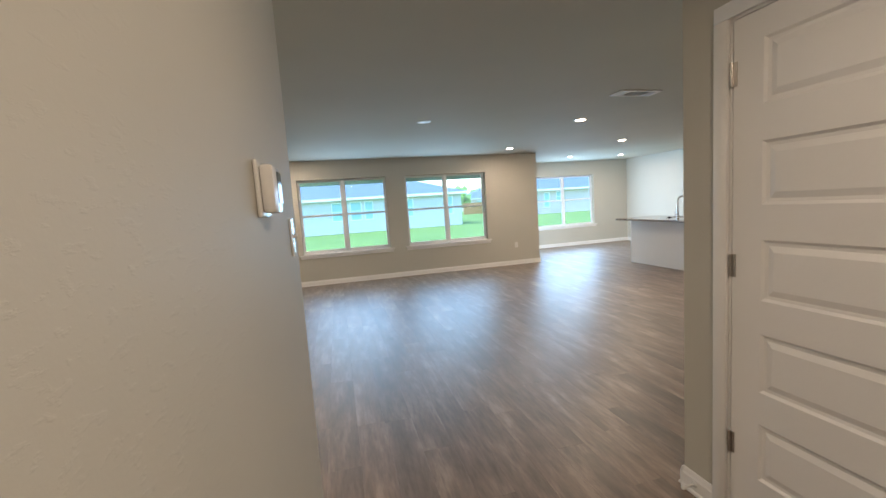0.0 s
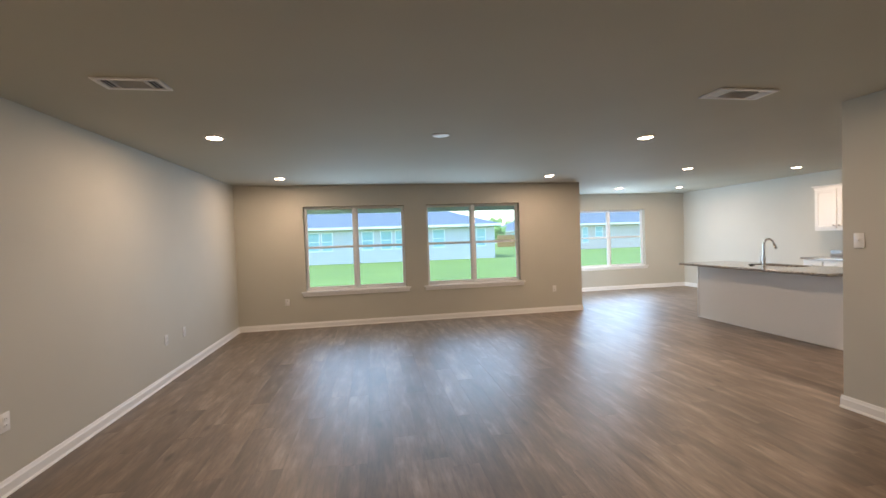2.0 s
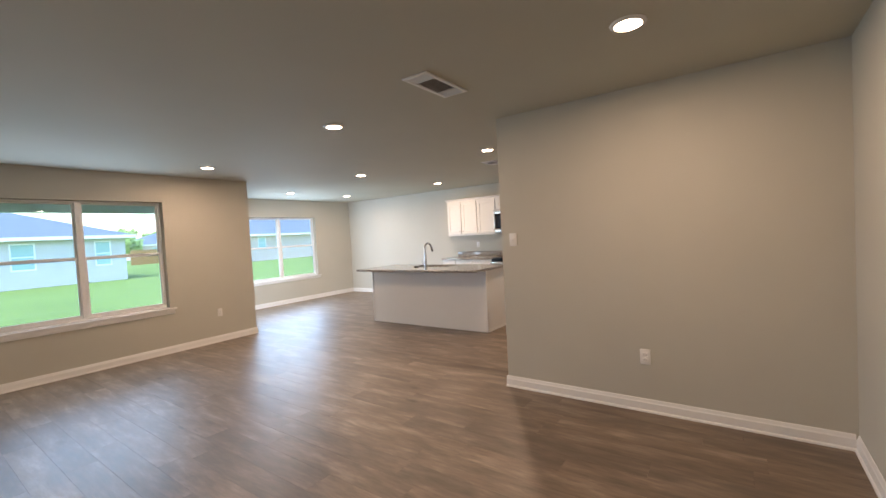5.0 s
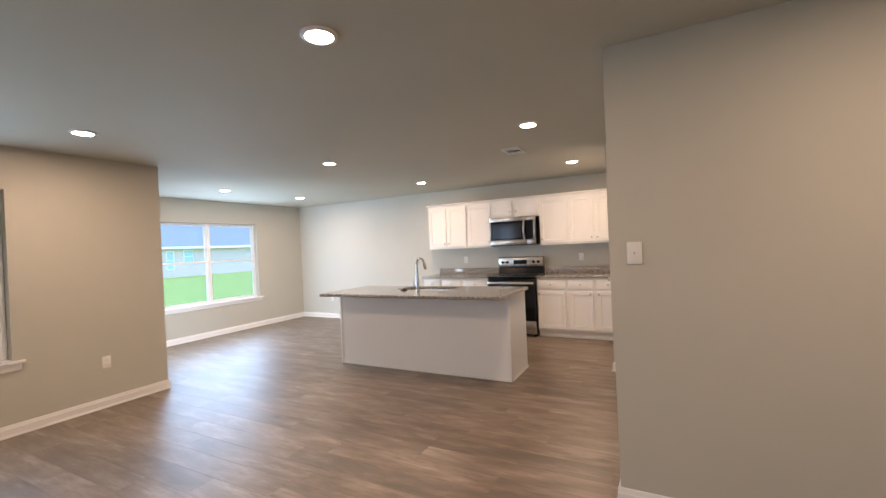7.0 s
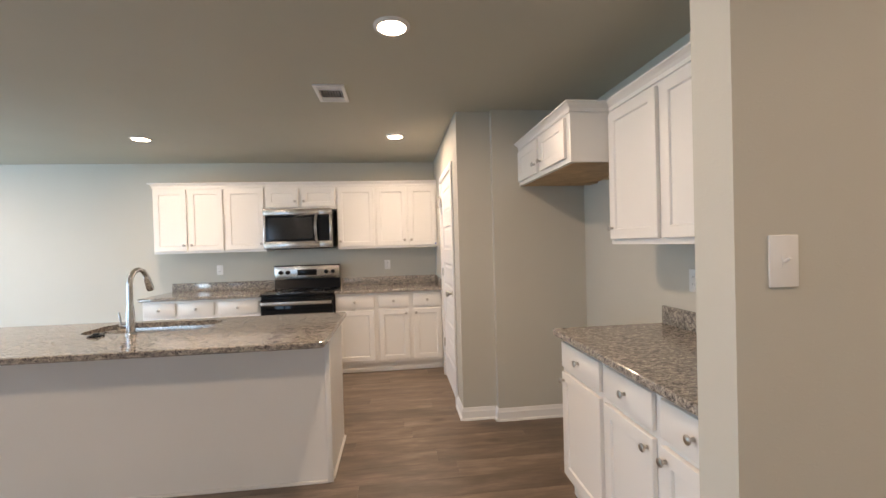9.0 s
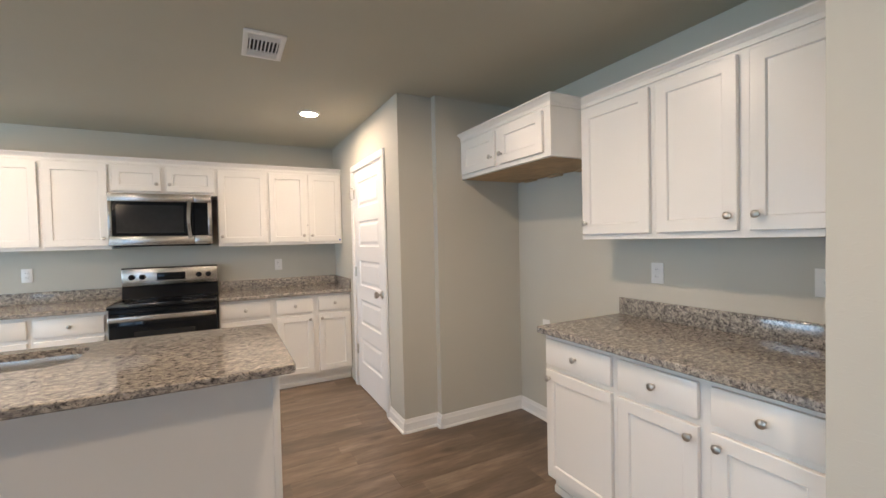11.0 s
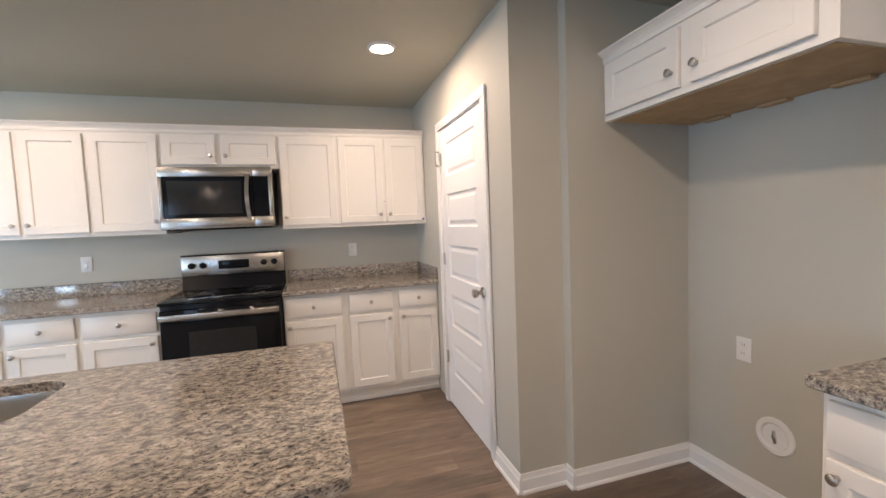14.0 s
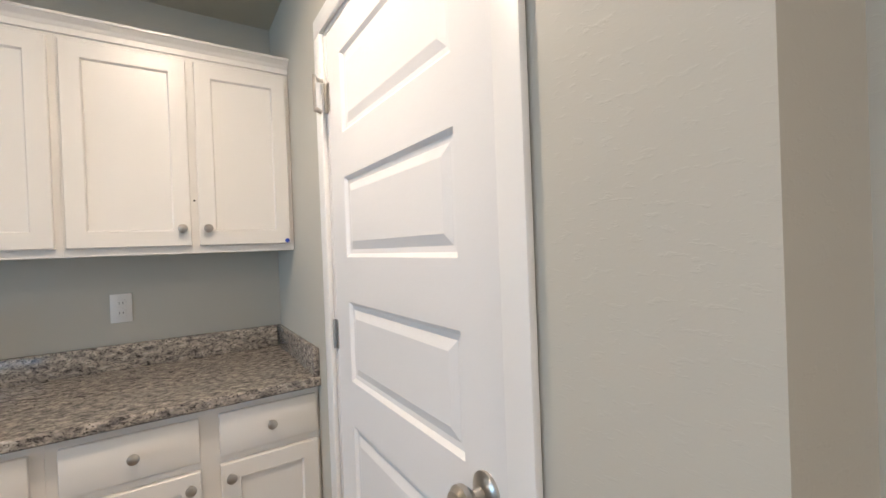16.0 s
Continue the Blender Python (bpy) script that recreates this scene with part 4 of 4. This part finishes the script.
# ---- electrical plates and wall devices ----
def plate(name, m, label, category, gang=1, switch=False):
    """A wall plate; local y points out of the wall."""
    ob = thing(name, m, label, category, "wall plates")
    w = 0.072 + 0.046 * (gang - 1)
    part("plate", one_box(-w / 2, 0.0005, -0.058, w / 2, 0.0065, 0.058, bevel=0.0025), PLASTIC, ob)
    for g in range(gang):
        cx = (g - (gang - 1) / 2) * 0.046
        if switch:
            part("collar", one_box(cx - 0.006, 0.0066, -0.013, cx + 0.006, 0.008, 0.013), PLASTIC, ob)
            part("toggle", tube(bmesh.new(), [(cx, 0.007, 0), (cx, 0.020, 0.007)], [0.0045, 0.0035], 8), PLASTIC, ob)
        else:
            for s in (-0.020, 0.020):
                so = part("socket", one_box(cx - 0.017, 0.0066, s - 0.014, cx + 0.017, 0.0085, s + 0.014, bevel=0.0015), PLASTIC, ob)
                for dx in (-0.006, 0.006):
                    # dark bar on the socket's face, painted as the shade inside a slot
                    part("slot", one_box(cx + dx - 0.001, 0.0086, s - 0.003, cx + dx + 0.001, 0.0092, s + 0.006), RECESS_SHADE, so)
        part("screw", lathe(bmesh.new(), [(0, 0), (0.003, 0), (0.003, 0.0008), (0, 0.001)], pose(cx, 0.0065, 0, -90, 0, 0), 8), PLASTIC, ob)
    return ob


OUT = "white plastic duplex wall outlet"
for m, lab in (
    (pose(-1.06, NORTH, 0.46, 0, 0, 180), OUT + " below a window"),
    (pose(3.77, NORTH, 0.44, 0, 0, 180), OUT + " near the corner"),
    (pose(WEST, 6.25, 0.46, 0, 0, -90), OUT + " on the long wall"),
    (pose(WEST, 6.68, 0.46, 0, 0, -90), OUT + " on the long wall"),
    (pose(WEST, 4.25, 0.44, 0, 0, -90), OUT + " on the long wall"),
    (pose(DIV_W, 2.90, 0.42, 0, 0, 90), OUT + " on the dividing wall"),
    (pose(2.8, SOUTH, 0.42, 0, 0, 0), OUT + " beside the hall opening"),
    (pose(EAST, 6.904, 1.165, 0, 0, 90), OUT + " above the counter"),
    (pose(EAST, 4.915, 1.165, 0, 0, 90), OUT + " above the counter"),
    (pose(EAST, 10.10, 0.42, 0, 0, 90), OUT + " low on the nook wall"),
    (pose(5.217, BACK, 1.18, 0, 0, 0), OUT + " above the short counter"),
    (pose(6.125, BACK, 0.715, 0, 0, 0), OUT + " in the refrigerator space"),
):
    plate("wall_outlet", m, lab, "outlet")
plate("switch_plate", pose(4.467, BACK, 1.185, 0, 0, 0), "white double-gang plate with switches above the short counter", "switch", 2, True)
plate("light_switch", pose(DIV_W, 3.945, 1.345, 0, 0, 90), "white single toggle light switch at the wall's end", "switch", 1, True)
plate("light_switch", pose(HALL_L, 1.578, 1.352, 0, 0, -90), "white single toggle light switch in the hall", "switch", 1, True)

th = thing("thermostat", pose(HALL_L, 1.110, 1.472, 0, 0, -90), "white wall thermostat with small grey screen", "thermostat")
part("back_plate", one_box(-0.058, 0.0005, -0.053, 0.060, 0.008, 0.056, bevel=0.0035), PLASTIC, th)
part("case", one_box(-0.053, 0.0082, -0.046, 0.050, 0.034, 0.048, bevel=0.008), PLASTIC, th)
part("screen", one_box(-0.047, 0.0342, -0.026, 0.006, 0.0355, 0.036), SCREEN, th, "grey glass screen", False)

wb = thing("water_box", pose(5.98, BACK, 0.355, -90, 0, 0), "round white recessed refrigerator water valve box", "water box")
part("rim", lathe(bmesh.new(), [(0.055, 0.0005), (0.085, 0.0005), (0.085, 0.006), (0.079, 0.011), (0.062, 0.011), (0.055, 0.006), (0.055, 0.0005)], None, 32), PLASTIC, wb, "white plastic ring")
part("backing", lathe(bmesh.new(), [(0, 0.001), (0.0545, 0.001), (0.0545, 0.003), (0, 0.003)], None, 32), PLASTIC, wb, "white plastic recess")
part("valve", tube(bmesh.new(), [(0, 0.03, 0.003), (0, 0.0, 0.012), (0.0, -0.028, 0.012)], [0.008, 0.010, 0.006], 10), CHROME, wb, "small metal valve")

ds = thing("door_stop", pose(HALL_R - T, 1.68, 0.05, 0, -90, 0), "white rigid door stop screwed to the baseboard", "door stop")
part("rod", lathe(bmesh.new(), [(0, 0), (0.014, 0), (0.012, 0.006), (0.005, 0.010), (0.005, 0.055), (0, 0.055)], None, 14), PLASTIC, ds)
part("tip", lathe(bmesh.new(), [(0, 0.0552), (0.010, 0.0552), (0.011, 0.066), (0.007, 0.072), (0, 0.073)], None, 14), PLASTIC, ds, "white rubber tip")


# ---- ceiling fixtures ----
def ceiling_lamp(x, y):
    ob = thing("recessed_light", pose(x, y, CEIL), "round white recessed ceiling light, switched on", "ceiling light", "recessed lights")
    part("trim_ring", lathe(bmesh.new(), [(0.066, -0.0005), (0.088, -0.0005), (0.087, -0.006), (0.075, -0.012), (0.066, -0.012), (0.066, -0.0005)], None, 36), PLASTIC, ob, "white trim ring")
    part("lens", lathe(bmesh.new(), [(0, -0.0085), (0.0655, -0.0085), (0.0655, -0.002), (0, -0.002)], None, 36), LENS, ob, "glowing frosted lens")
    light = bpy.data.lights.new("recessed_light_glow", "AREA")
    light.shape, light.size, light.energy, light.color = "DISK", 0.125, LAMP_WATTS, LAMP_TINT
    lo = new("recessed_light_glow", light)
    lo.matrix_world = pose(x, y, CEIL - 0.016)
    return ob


# the last, (0.63, 0.08), is an unseen fill lamp added to brighten the hall
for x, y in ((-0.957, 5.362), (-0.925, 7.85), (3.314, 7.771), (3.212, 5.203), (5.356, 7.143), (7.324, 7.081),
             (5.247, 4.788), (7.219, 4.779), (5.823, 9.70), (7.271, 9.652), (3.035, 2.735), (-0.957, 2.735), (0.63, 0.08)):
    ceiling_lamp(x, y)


def slat(x0, y0, x1, y1, along_x):
    """One tilted blade of a register, from (x0, y0) to (x1, y1)."""
    b = bmesh.new()
    rise = [(-0.0034, -0.0102), (-0.0020, -0.0106), (0.0034, -0.0026), (0.0020, -0.0022)]
    ends = [[b.verts.new((x, y + o, z) if along_x else (x + o, y, z)) for o, z in rise] for x, y in ((x0, y0), (x1, y1))]
    for k in range(4):
        b.faces.new([ends[0][k], ends[0][(k + 1) % 4], ends[1][(k + 1) % 4], ends[1][k]])
    return b


def ceiling_vent(x, y, w, d, turned=False):
    """A three-way register: long blades in the middle, cross blades at both ends of its length d."""
    ob = thing("ceiling_vent", pose(x, y, CEIL, 0, 0, 90 if turned else 0), "white stamped metal ceiling air register with slats", "air vent", "ceiling vents")
    f, fr = 0.026, bmesh.new()
    for x0, y0, x1, y1 in ((-w / 2, -d / 2, w / 2, -d / 2 + f), (-w / 2, d / 2 - f, w / 2, d / 2), (-w / 2, -d / 2 + f, -w / 2 + f, d / 2 - f), (w / 2 - f, -d / 2 + f, w / 2, d / 2 - f)):
        box(fr, x0, y0, -0.010, x1, y1, -0.0005, 0.002)
    iw, il = w / 2 - f, d / 2 - f
    mid = il * 0.58
    for s in (-1, 1):
        box(fr, -iw, s * mid - 0.004, -0.010, iw, s * mid + 0.004, -0.001)
    part("frame", fr, TRIM, ob, "white metal frame")
    # no duct is cut: a dark sheet gives the shade behind the blades
    part("backing", one_box(-iw, -il, -0.002, iw, il, -0.0005), RECESS_SHADE, ob, "dark sheet as the duct opening's shade", False)
    n = max(5, int(2 * iw / 0.018))
    for k in range(n):
        cx = -iw + (k + 0.5) * 2 * iw / n
        part("slat", slat(cx, -mid + 0.004, cx, mid - 0.004, False), TRIM, ob, smooth=False)
    m = max(2, int((il - mid) / 0.018))
    for s in (-1, 1):
        for k in range(m):
            cy = s * (mid + 0.004 + (k + 0.5) * (il - mid - 0.004) / m)
            part("slat", slat(-iw, cy, iw, cy, True), TRIM, ob, smooth=False)
    return ob


ceiling_vent(3.04, 3.945, 0.20, 0.48, True)
ceiling_vent(-0.95, 4.07, 0.18, 0.36, True)
ceiling_vent(6.125, 5.20, 0.20, 0.31, True)
cover_plate = thing("ceiling_cover", pose(1.076, 5.216, CEIL), "flat round white blank cover plate on the ceiling", "cover plate")
part("disc", lathe(bmesh.new(), [(0, -0.007), (0.060, -0.0065), (0.078, -0.005), (0.083, -0.002), (0.083, -0.0005), (0, -0.0005)], None, 40), WHITE_CAP, cover_plate)
for sx in (-0.045, 0.045):
    part("screw", lathe(bmesh.new(), [(0, -0.0085), (0.003, -0.0083), (0.004, -0.0066), (0, -0.0066)], pose(sx, 0, 0), 10), PLASTIC, cover_plate)


# ---- outside ----
structure("porch_ceiling", one_box(WEST - 0.15, NORTH + 0.165, 2.40, NOOK_W - 0.165, 11.10, 2.60), TRIM, "pale painted ceiling of the covered back porch", "porch")
structure("porch_beam", one_box(WEST - 0.15, 10.96, 2.10, NOOK_W - 0.165, 11.10, 2.399), TRIM, "white boxed beam along the porch edge", "porch")
structure("porch_post", one_box(WEST - 0.15, 10.96, -0.25, WEST - 0.01, 11.10, 2.099), TRIM, "white square post carrying the porch beam", "porch")
def neighbour_house(x0, x1, y0, y1, wall_mat, openings, label, z_eave=2.45, rise=1.5):
    """A one-storey house with a hipped roof; its openings are on the face that looks to -y."""
    ob = thing("house", pose(0, 0, 0), label, "house", "neighbouring houses")
    g = -0.25
    wl = slab_with_holes(bmesh.new(), "y", y0, y0 + 0.25, x0, x1, g, z_eave, openings)
    box(wl, x0, y0 + 0.25, g, x0 + 0.25, y1, z_eave)
    box(wl, x1 - 0.25, y0 + 0.25, g, x1, y1, z_eave)
    box(wl, x0 + 0.25, y1 - 0.25, g, x1 - 0.25, y1, z_eave)
    part("wall", wl, wall_mat, ob, "pale walls", False)
    o = 0.45
    hip = (y1 - y0) / 2
    rf = bmesh.new()
    a = [rf.verts.new(p) for p in ((x0 - o, y0 - o, z_eave), (x1 + o, y0 - o, z_eave), (x1 + o, y1 + o, z_eave), (x0 - o, y1 + o, z_eave))]
    r = [rf.verts.new(p) for p in ((x0 + hip, (y0 + y1) / 2, z_eave + rise), (x1 - hip, (y0 + y1) / 2, z_eave + rise))]
    rf.faces.new([a[0], a[1], r[1], r[0]])
    rf.faces.new([a[2], a[3], r[0], r[1]])
    rf.faces.new([a[1], a[2], r[1]])
    rf.faces.new([a[3], a[0], r[0]])
    rf.faces.new(a[::-1])
    part("roof", rf, ROOF, ob, "blue-grey shingled hipped roof", False)
    part("fascia", one_box(x0 - o, y0 - o - 0.03, z_eave - 0.16, x1 + o, y0 - o, z_eave + 0.02), TRIM, ob, "white fascia board", False)
    part("soffit", one_box(x0 - o, y0 - o, z_eave - 0.16, x1 + o, y0 - 0.005, z_eave - 0.14), TRIM, ob, "white soffit", False)
    for p, q, zb, zt in openings:
        w = part("window", ring_frame(bmesh.new(), p, zb, q, zt, 0.07, y0 + 0.02, y0 + 0.10), VINYL, ob, "white framed window", False)
        part("pane", one_box(p + 0.07, y0 + 0.06, zb + 0.07, q - 0.07, y0 + 0.08, zt - 0.07), FAR_GLASS, w, "dark glass", False)
        part("rail", one_box(p + 0.07, y0 + 0.03, (zb + zt) / 2 - 0.03, q - 0.07, y0 + 0.058, (zb + zt) / 2 + 0.03), VINYL, w, "", False)
    return ob


neighbour_house(-22, 10.0, 33.0, 45.0, SIDING, [(-12.0, -10.8, 0.7, 2.15), (-4.3, -3.45, 0.7, 2.15), (-3.35, -2.5, 0.7, 2.15), (-0.4, 0.5, 0.7, 2.15), (1.0, 1.9, 0.7, 2.15), (2.1, 2.8, 0.7, 2.15), (5.0, 6.0, 0.7, 2.15), (8.5, 9.3, 0.7, 2.15)],
                "pale one-storey house with blue-grey hipped roof across the lawn", 2.45, 2.3)
neighbour_house(20.7, 44.0, 42.0, 54.0, BRICK, [(22.4, 23.1, 0.45, 2.1), (23.9, 24.8, 1.0, 2.15), (32.0, 33.4, 0.5, 2.0)],
                "pale brick one-storey house with grey roof across the lawn", 2.45, 3.2)
neighbour_house(29.0, 52.0, 92.0, 104.0, BRICK, [(32.0, 33.4, 0.6, 2.0), (38.0, 39.4, 0.6, 2.0)], "distant low brick house beyond the gardens", 2.5, 2.4)

fence = thing("fence", pose(19.2, 62.0, -0.25), "orange-brown wooden board fence far across the lawn", "fence")
for k in range(40):
    part("board", one_box(k * 0.16, 0, 0, k * 0.16 + 0.15, 0.03, 1.8), FENCE, fence, "", False)


def tree(x, y, h, seed):
    rr = random.Random(seed)
    ob = thing("tree", pose(x, y, -0.25), "leafy green broadleaf tree in the distance", "tree", "far trees")
    tr = tube(bmesh.new(), [(0, 0, 0), (0.05, 0.02, h * 0.25), (0.0, 0.1, h * 0.5), (0.1, 0, h * 0.8)], [0.03 * h, 0.024 * h, 0.017 * h, 0.006 * h], 8)
    for k in range(6):
        a = rr.uniform(0, 6.28)
        z = h * rr.uniform(0.35, 0.65)
        tube(tr, [(0, 0, z), (0.12 * h * math.cos(a), 0.12 * h * math.sin(a), z + 0.1 * h), (0.25 * h * math.cos(a), 0.25 * h * math.sin(a), z + 0.22 * h)], [0.012 * h, 0.008 * h, 0.003 * h], 6)
    part("trunk", tr, BARK, ob, "brown trunk and limbs")
    verts, faces = [], []
    for k in range(1500):
        while True:
            p = Vector((rr.uniform(-1, 1), rr.uniform(-1, 1), rr.uniform(-1, 1)))
            if 0.35 < p.length < 1.0 + 0.25 * math.sin(5 * p.x + seed) * math.cos(4 * p.z):
                break
        c = Vector((p.x * 0.33 * h, p.y * 0.33 * h, 0.62 * h + p.z * 0.34 * h))
        s = 0.05 * h * rr.uniform(0.5, 1.0)
        n1 = Vector((rr.uniform(-1, 1), rr.uniform(-1, 1), rr.uniform(-1, 1))).normalized()
        n2 = n1.orthogonal().normalized()
        i = len(verts)
        verts += [c - n1 * s, c + n2 * s * 0.5, c + n1 * s, c - n2 * s * 0.5]
        faces.append((i, i + 1, i + 2, i + 3))
    me = bpy.data.meshes.new("crown")
    me.from_pydata(verts, [], faces)
    me.materials.append(LEAF)
    cr = new("crown", me)
    cr.parent = ob
    tagged(cr, "uneven crown of small leaves")


for k, (x, y, h) in enumerate(((20.3, 64.5, 3.6), (46, 150, 9.0), (53, 152, 8.0), (60, 150, 9.5), (68, 154, 8.5), (40, 156, 8.0))):
    tree(x, y, h, k)

# ---- floor: vinyl planks laid along y ----
PW, PL = 0.18, 1.22
regions = [(HALL_L, HALL_END, HALL_R, SOUTH), (WEST, SOUTH, DIV_W, NORTH), (DIV_W, DIV_END, NOOK_W, NORTH), (NOOK_W, BACK, EAST, NOOK_N), (DIV_E, BACK, NOOK_W, DIV_END)]
floor = structure("floor", one_box(WEST - 0.15, HALL_END - 0.15, -0.10, EAST + 0.15, NOOK_N + 0.16, -0.004), GAP, "grey-brown wood-look vinyl plank floor", "floor")


def inside(x, y):
    return any(a <= x <= c and b <= y <= d for a, b, c, d in regions)


shapes = {}


def plank_mesh(w, l):
    key = (round(w, 2), round(l, 2))
    if key not in shapes:
        bm = bmesh.new()
        g, e = 0.0003, 0.0008
        lo = [bm.verts.new((x, y, -0.0035)) for x, y in ((g, g), (w - g, g), (w - g, l - g), (g, l - g))]
        mi = [bm.verts.new((v.co.x, v.co.y, -0.0003)) for v in lo]
        hi = [bm.verts.new((x, y, 0)) for x, y in ((g + e, g + e), (w - g - e, g + e), (w - g - e, l - g - e), (g + e, l - g - e))]
        for a, b in ((lo, mi), (mi, hi)):
            for k in range(4):
                bm.faces.new([a[k], a[(k + 1) % 4], b[(k + 1) % 4], b[k]])
        bm.faces.new(hi)
        me = bpy.data.meshes.new("plank")
        bm.to_mesh(me)
        bm.free()
        me.materials.append(PLANK)
        shapes[key] = me
    return shapes[key]


rp = random.Random(7)
count = 0
rest_v, rest_f = [], []
cols = int((EAST - WEST) / PW) + 1
for i in range(cols):
    x0 = WEST + i * PW
    x1 = min(x0 + PW, EAST)
    y = HALL_END - rp.uniform(0, PL)
    while y < NOOK_N:
        y0, y1 = max(y, HALL_END), min(y + PL, NOOK_N)
        y += PL
        if y1 - y0 < 0.05:
            continue
        hits = [inside(px, py) for px in (x0 + 0.01, (x0 + x1) / 2, x1 - 0.01) for py in (y0 + 0.02, (y0 + y1) / 2, y1 - 0.02)]
        if not any(hits):
            continue
        cx, cy = (x0 + x1) / 2, (y0 + y1) / 2
        near = count < 300 and ((-1.8 < cx < 4.4 and 2.2 < cy < 8.7) or (4.0 < cx < 7.9 and 3.2 < cy < 7.6))
        if near:
            ob = new("plank", plank_mesh(x1 - x0, y1 - y0))
            ob.location = (x0, y0, 0)
            ob.parent = floor
            count += 1
        else:
            me = plank_mesh(x1 - x0, y1 - y0)
            k = len(rest_v)
            rest_v += [(v.co.x + x0, v.co.y + y0, v.co.z) for v in me.vertices]
            rest_f += [tuple(k + j for j in p.vertices) for p in me.polygons]
me = bpy.data.meshes.new("floor_planks")
me.from_pydata(rest_v, [], rest_f)
me.materials.append(PLANK)
fp = new("floor_planks", me)
fp.parent = floor
tagged(fp, "grey-brown vinyl planks in the hall and nook", kind="stuff")
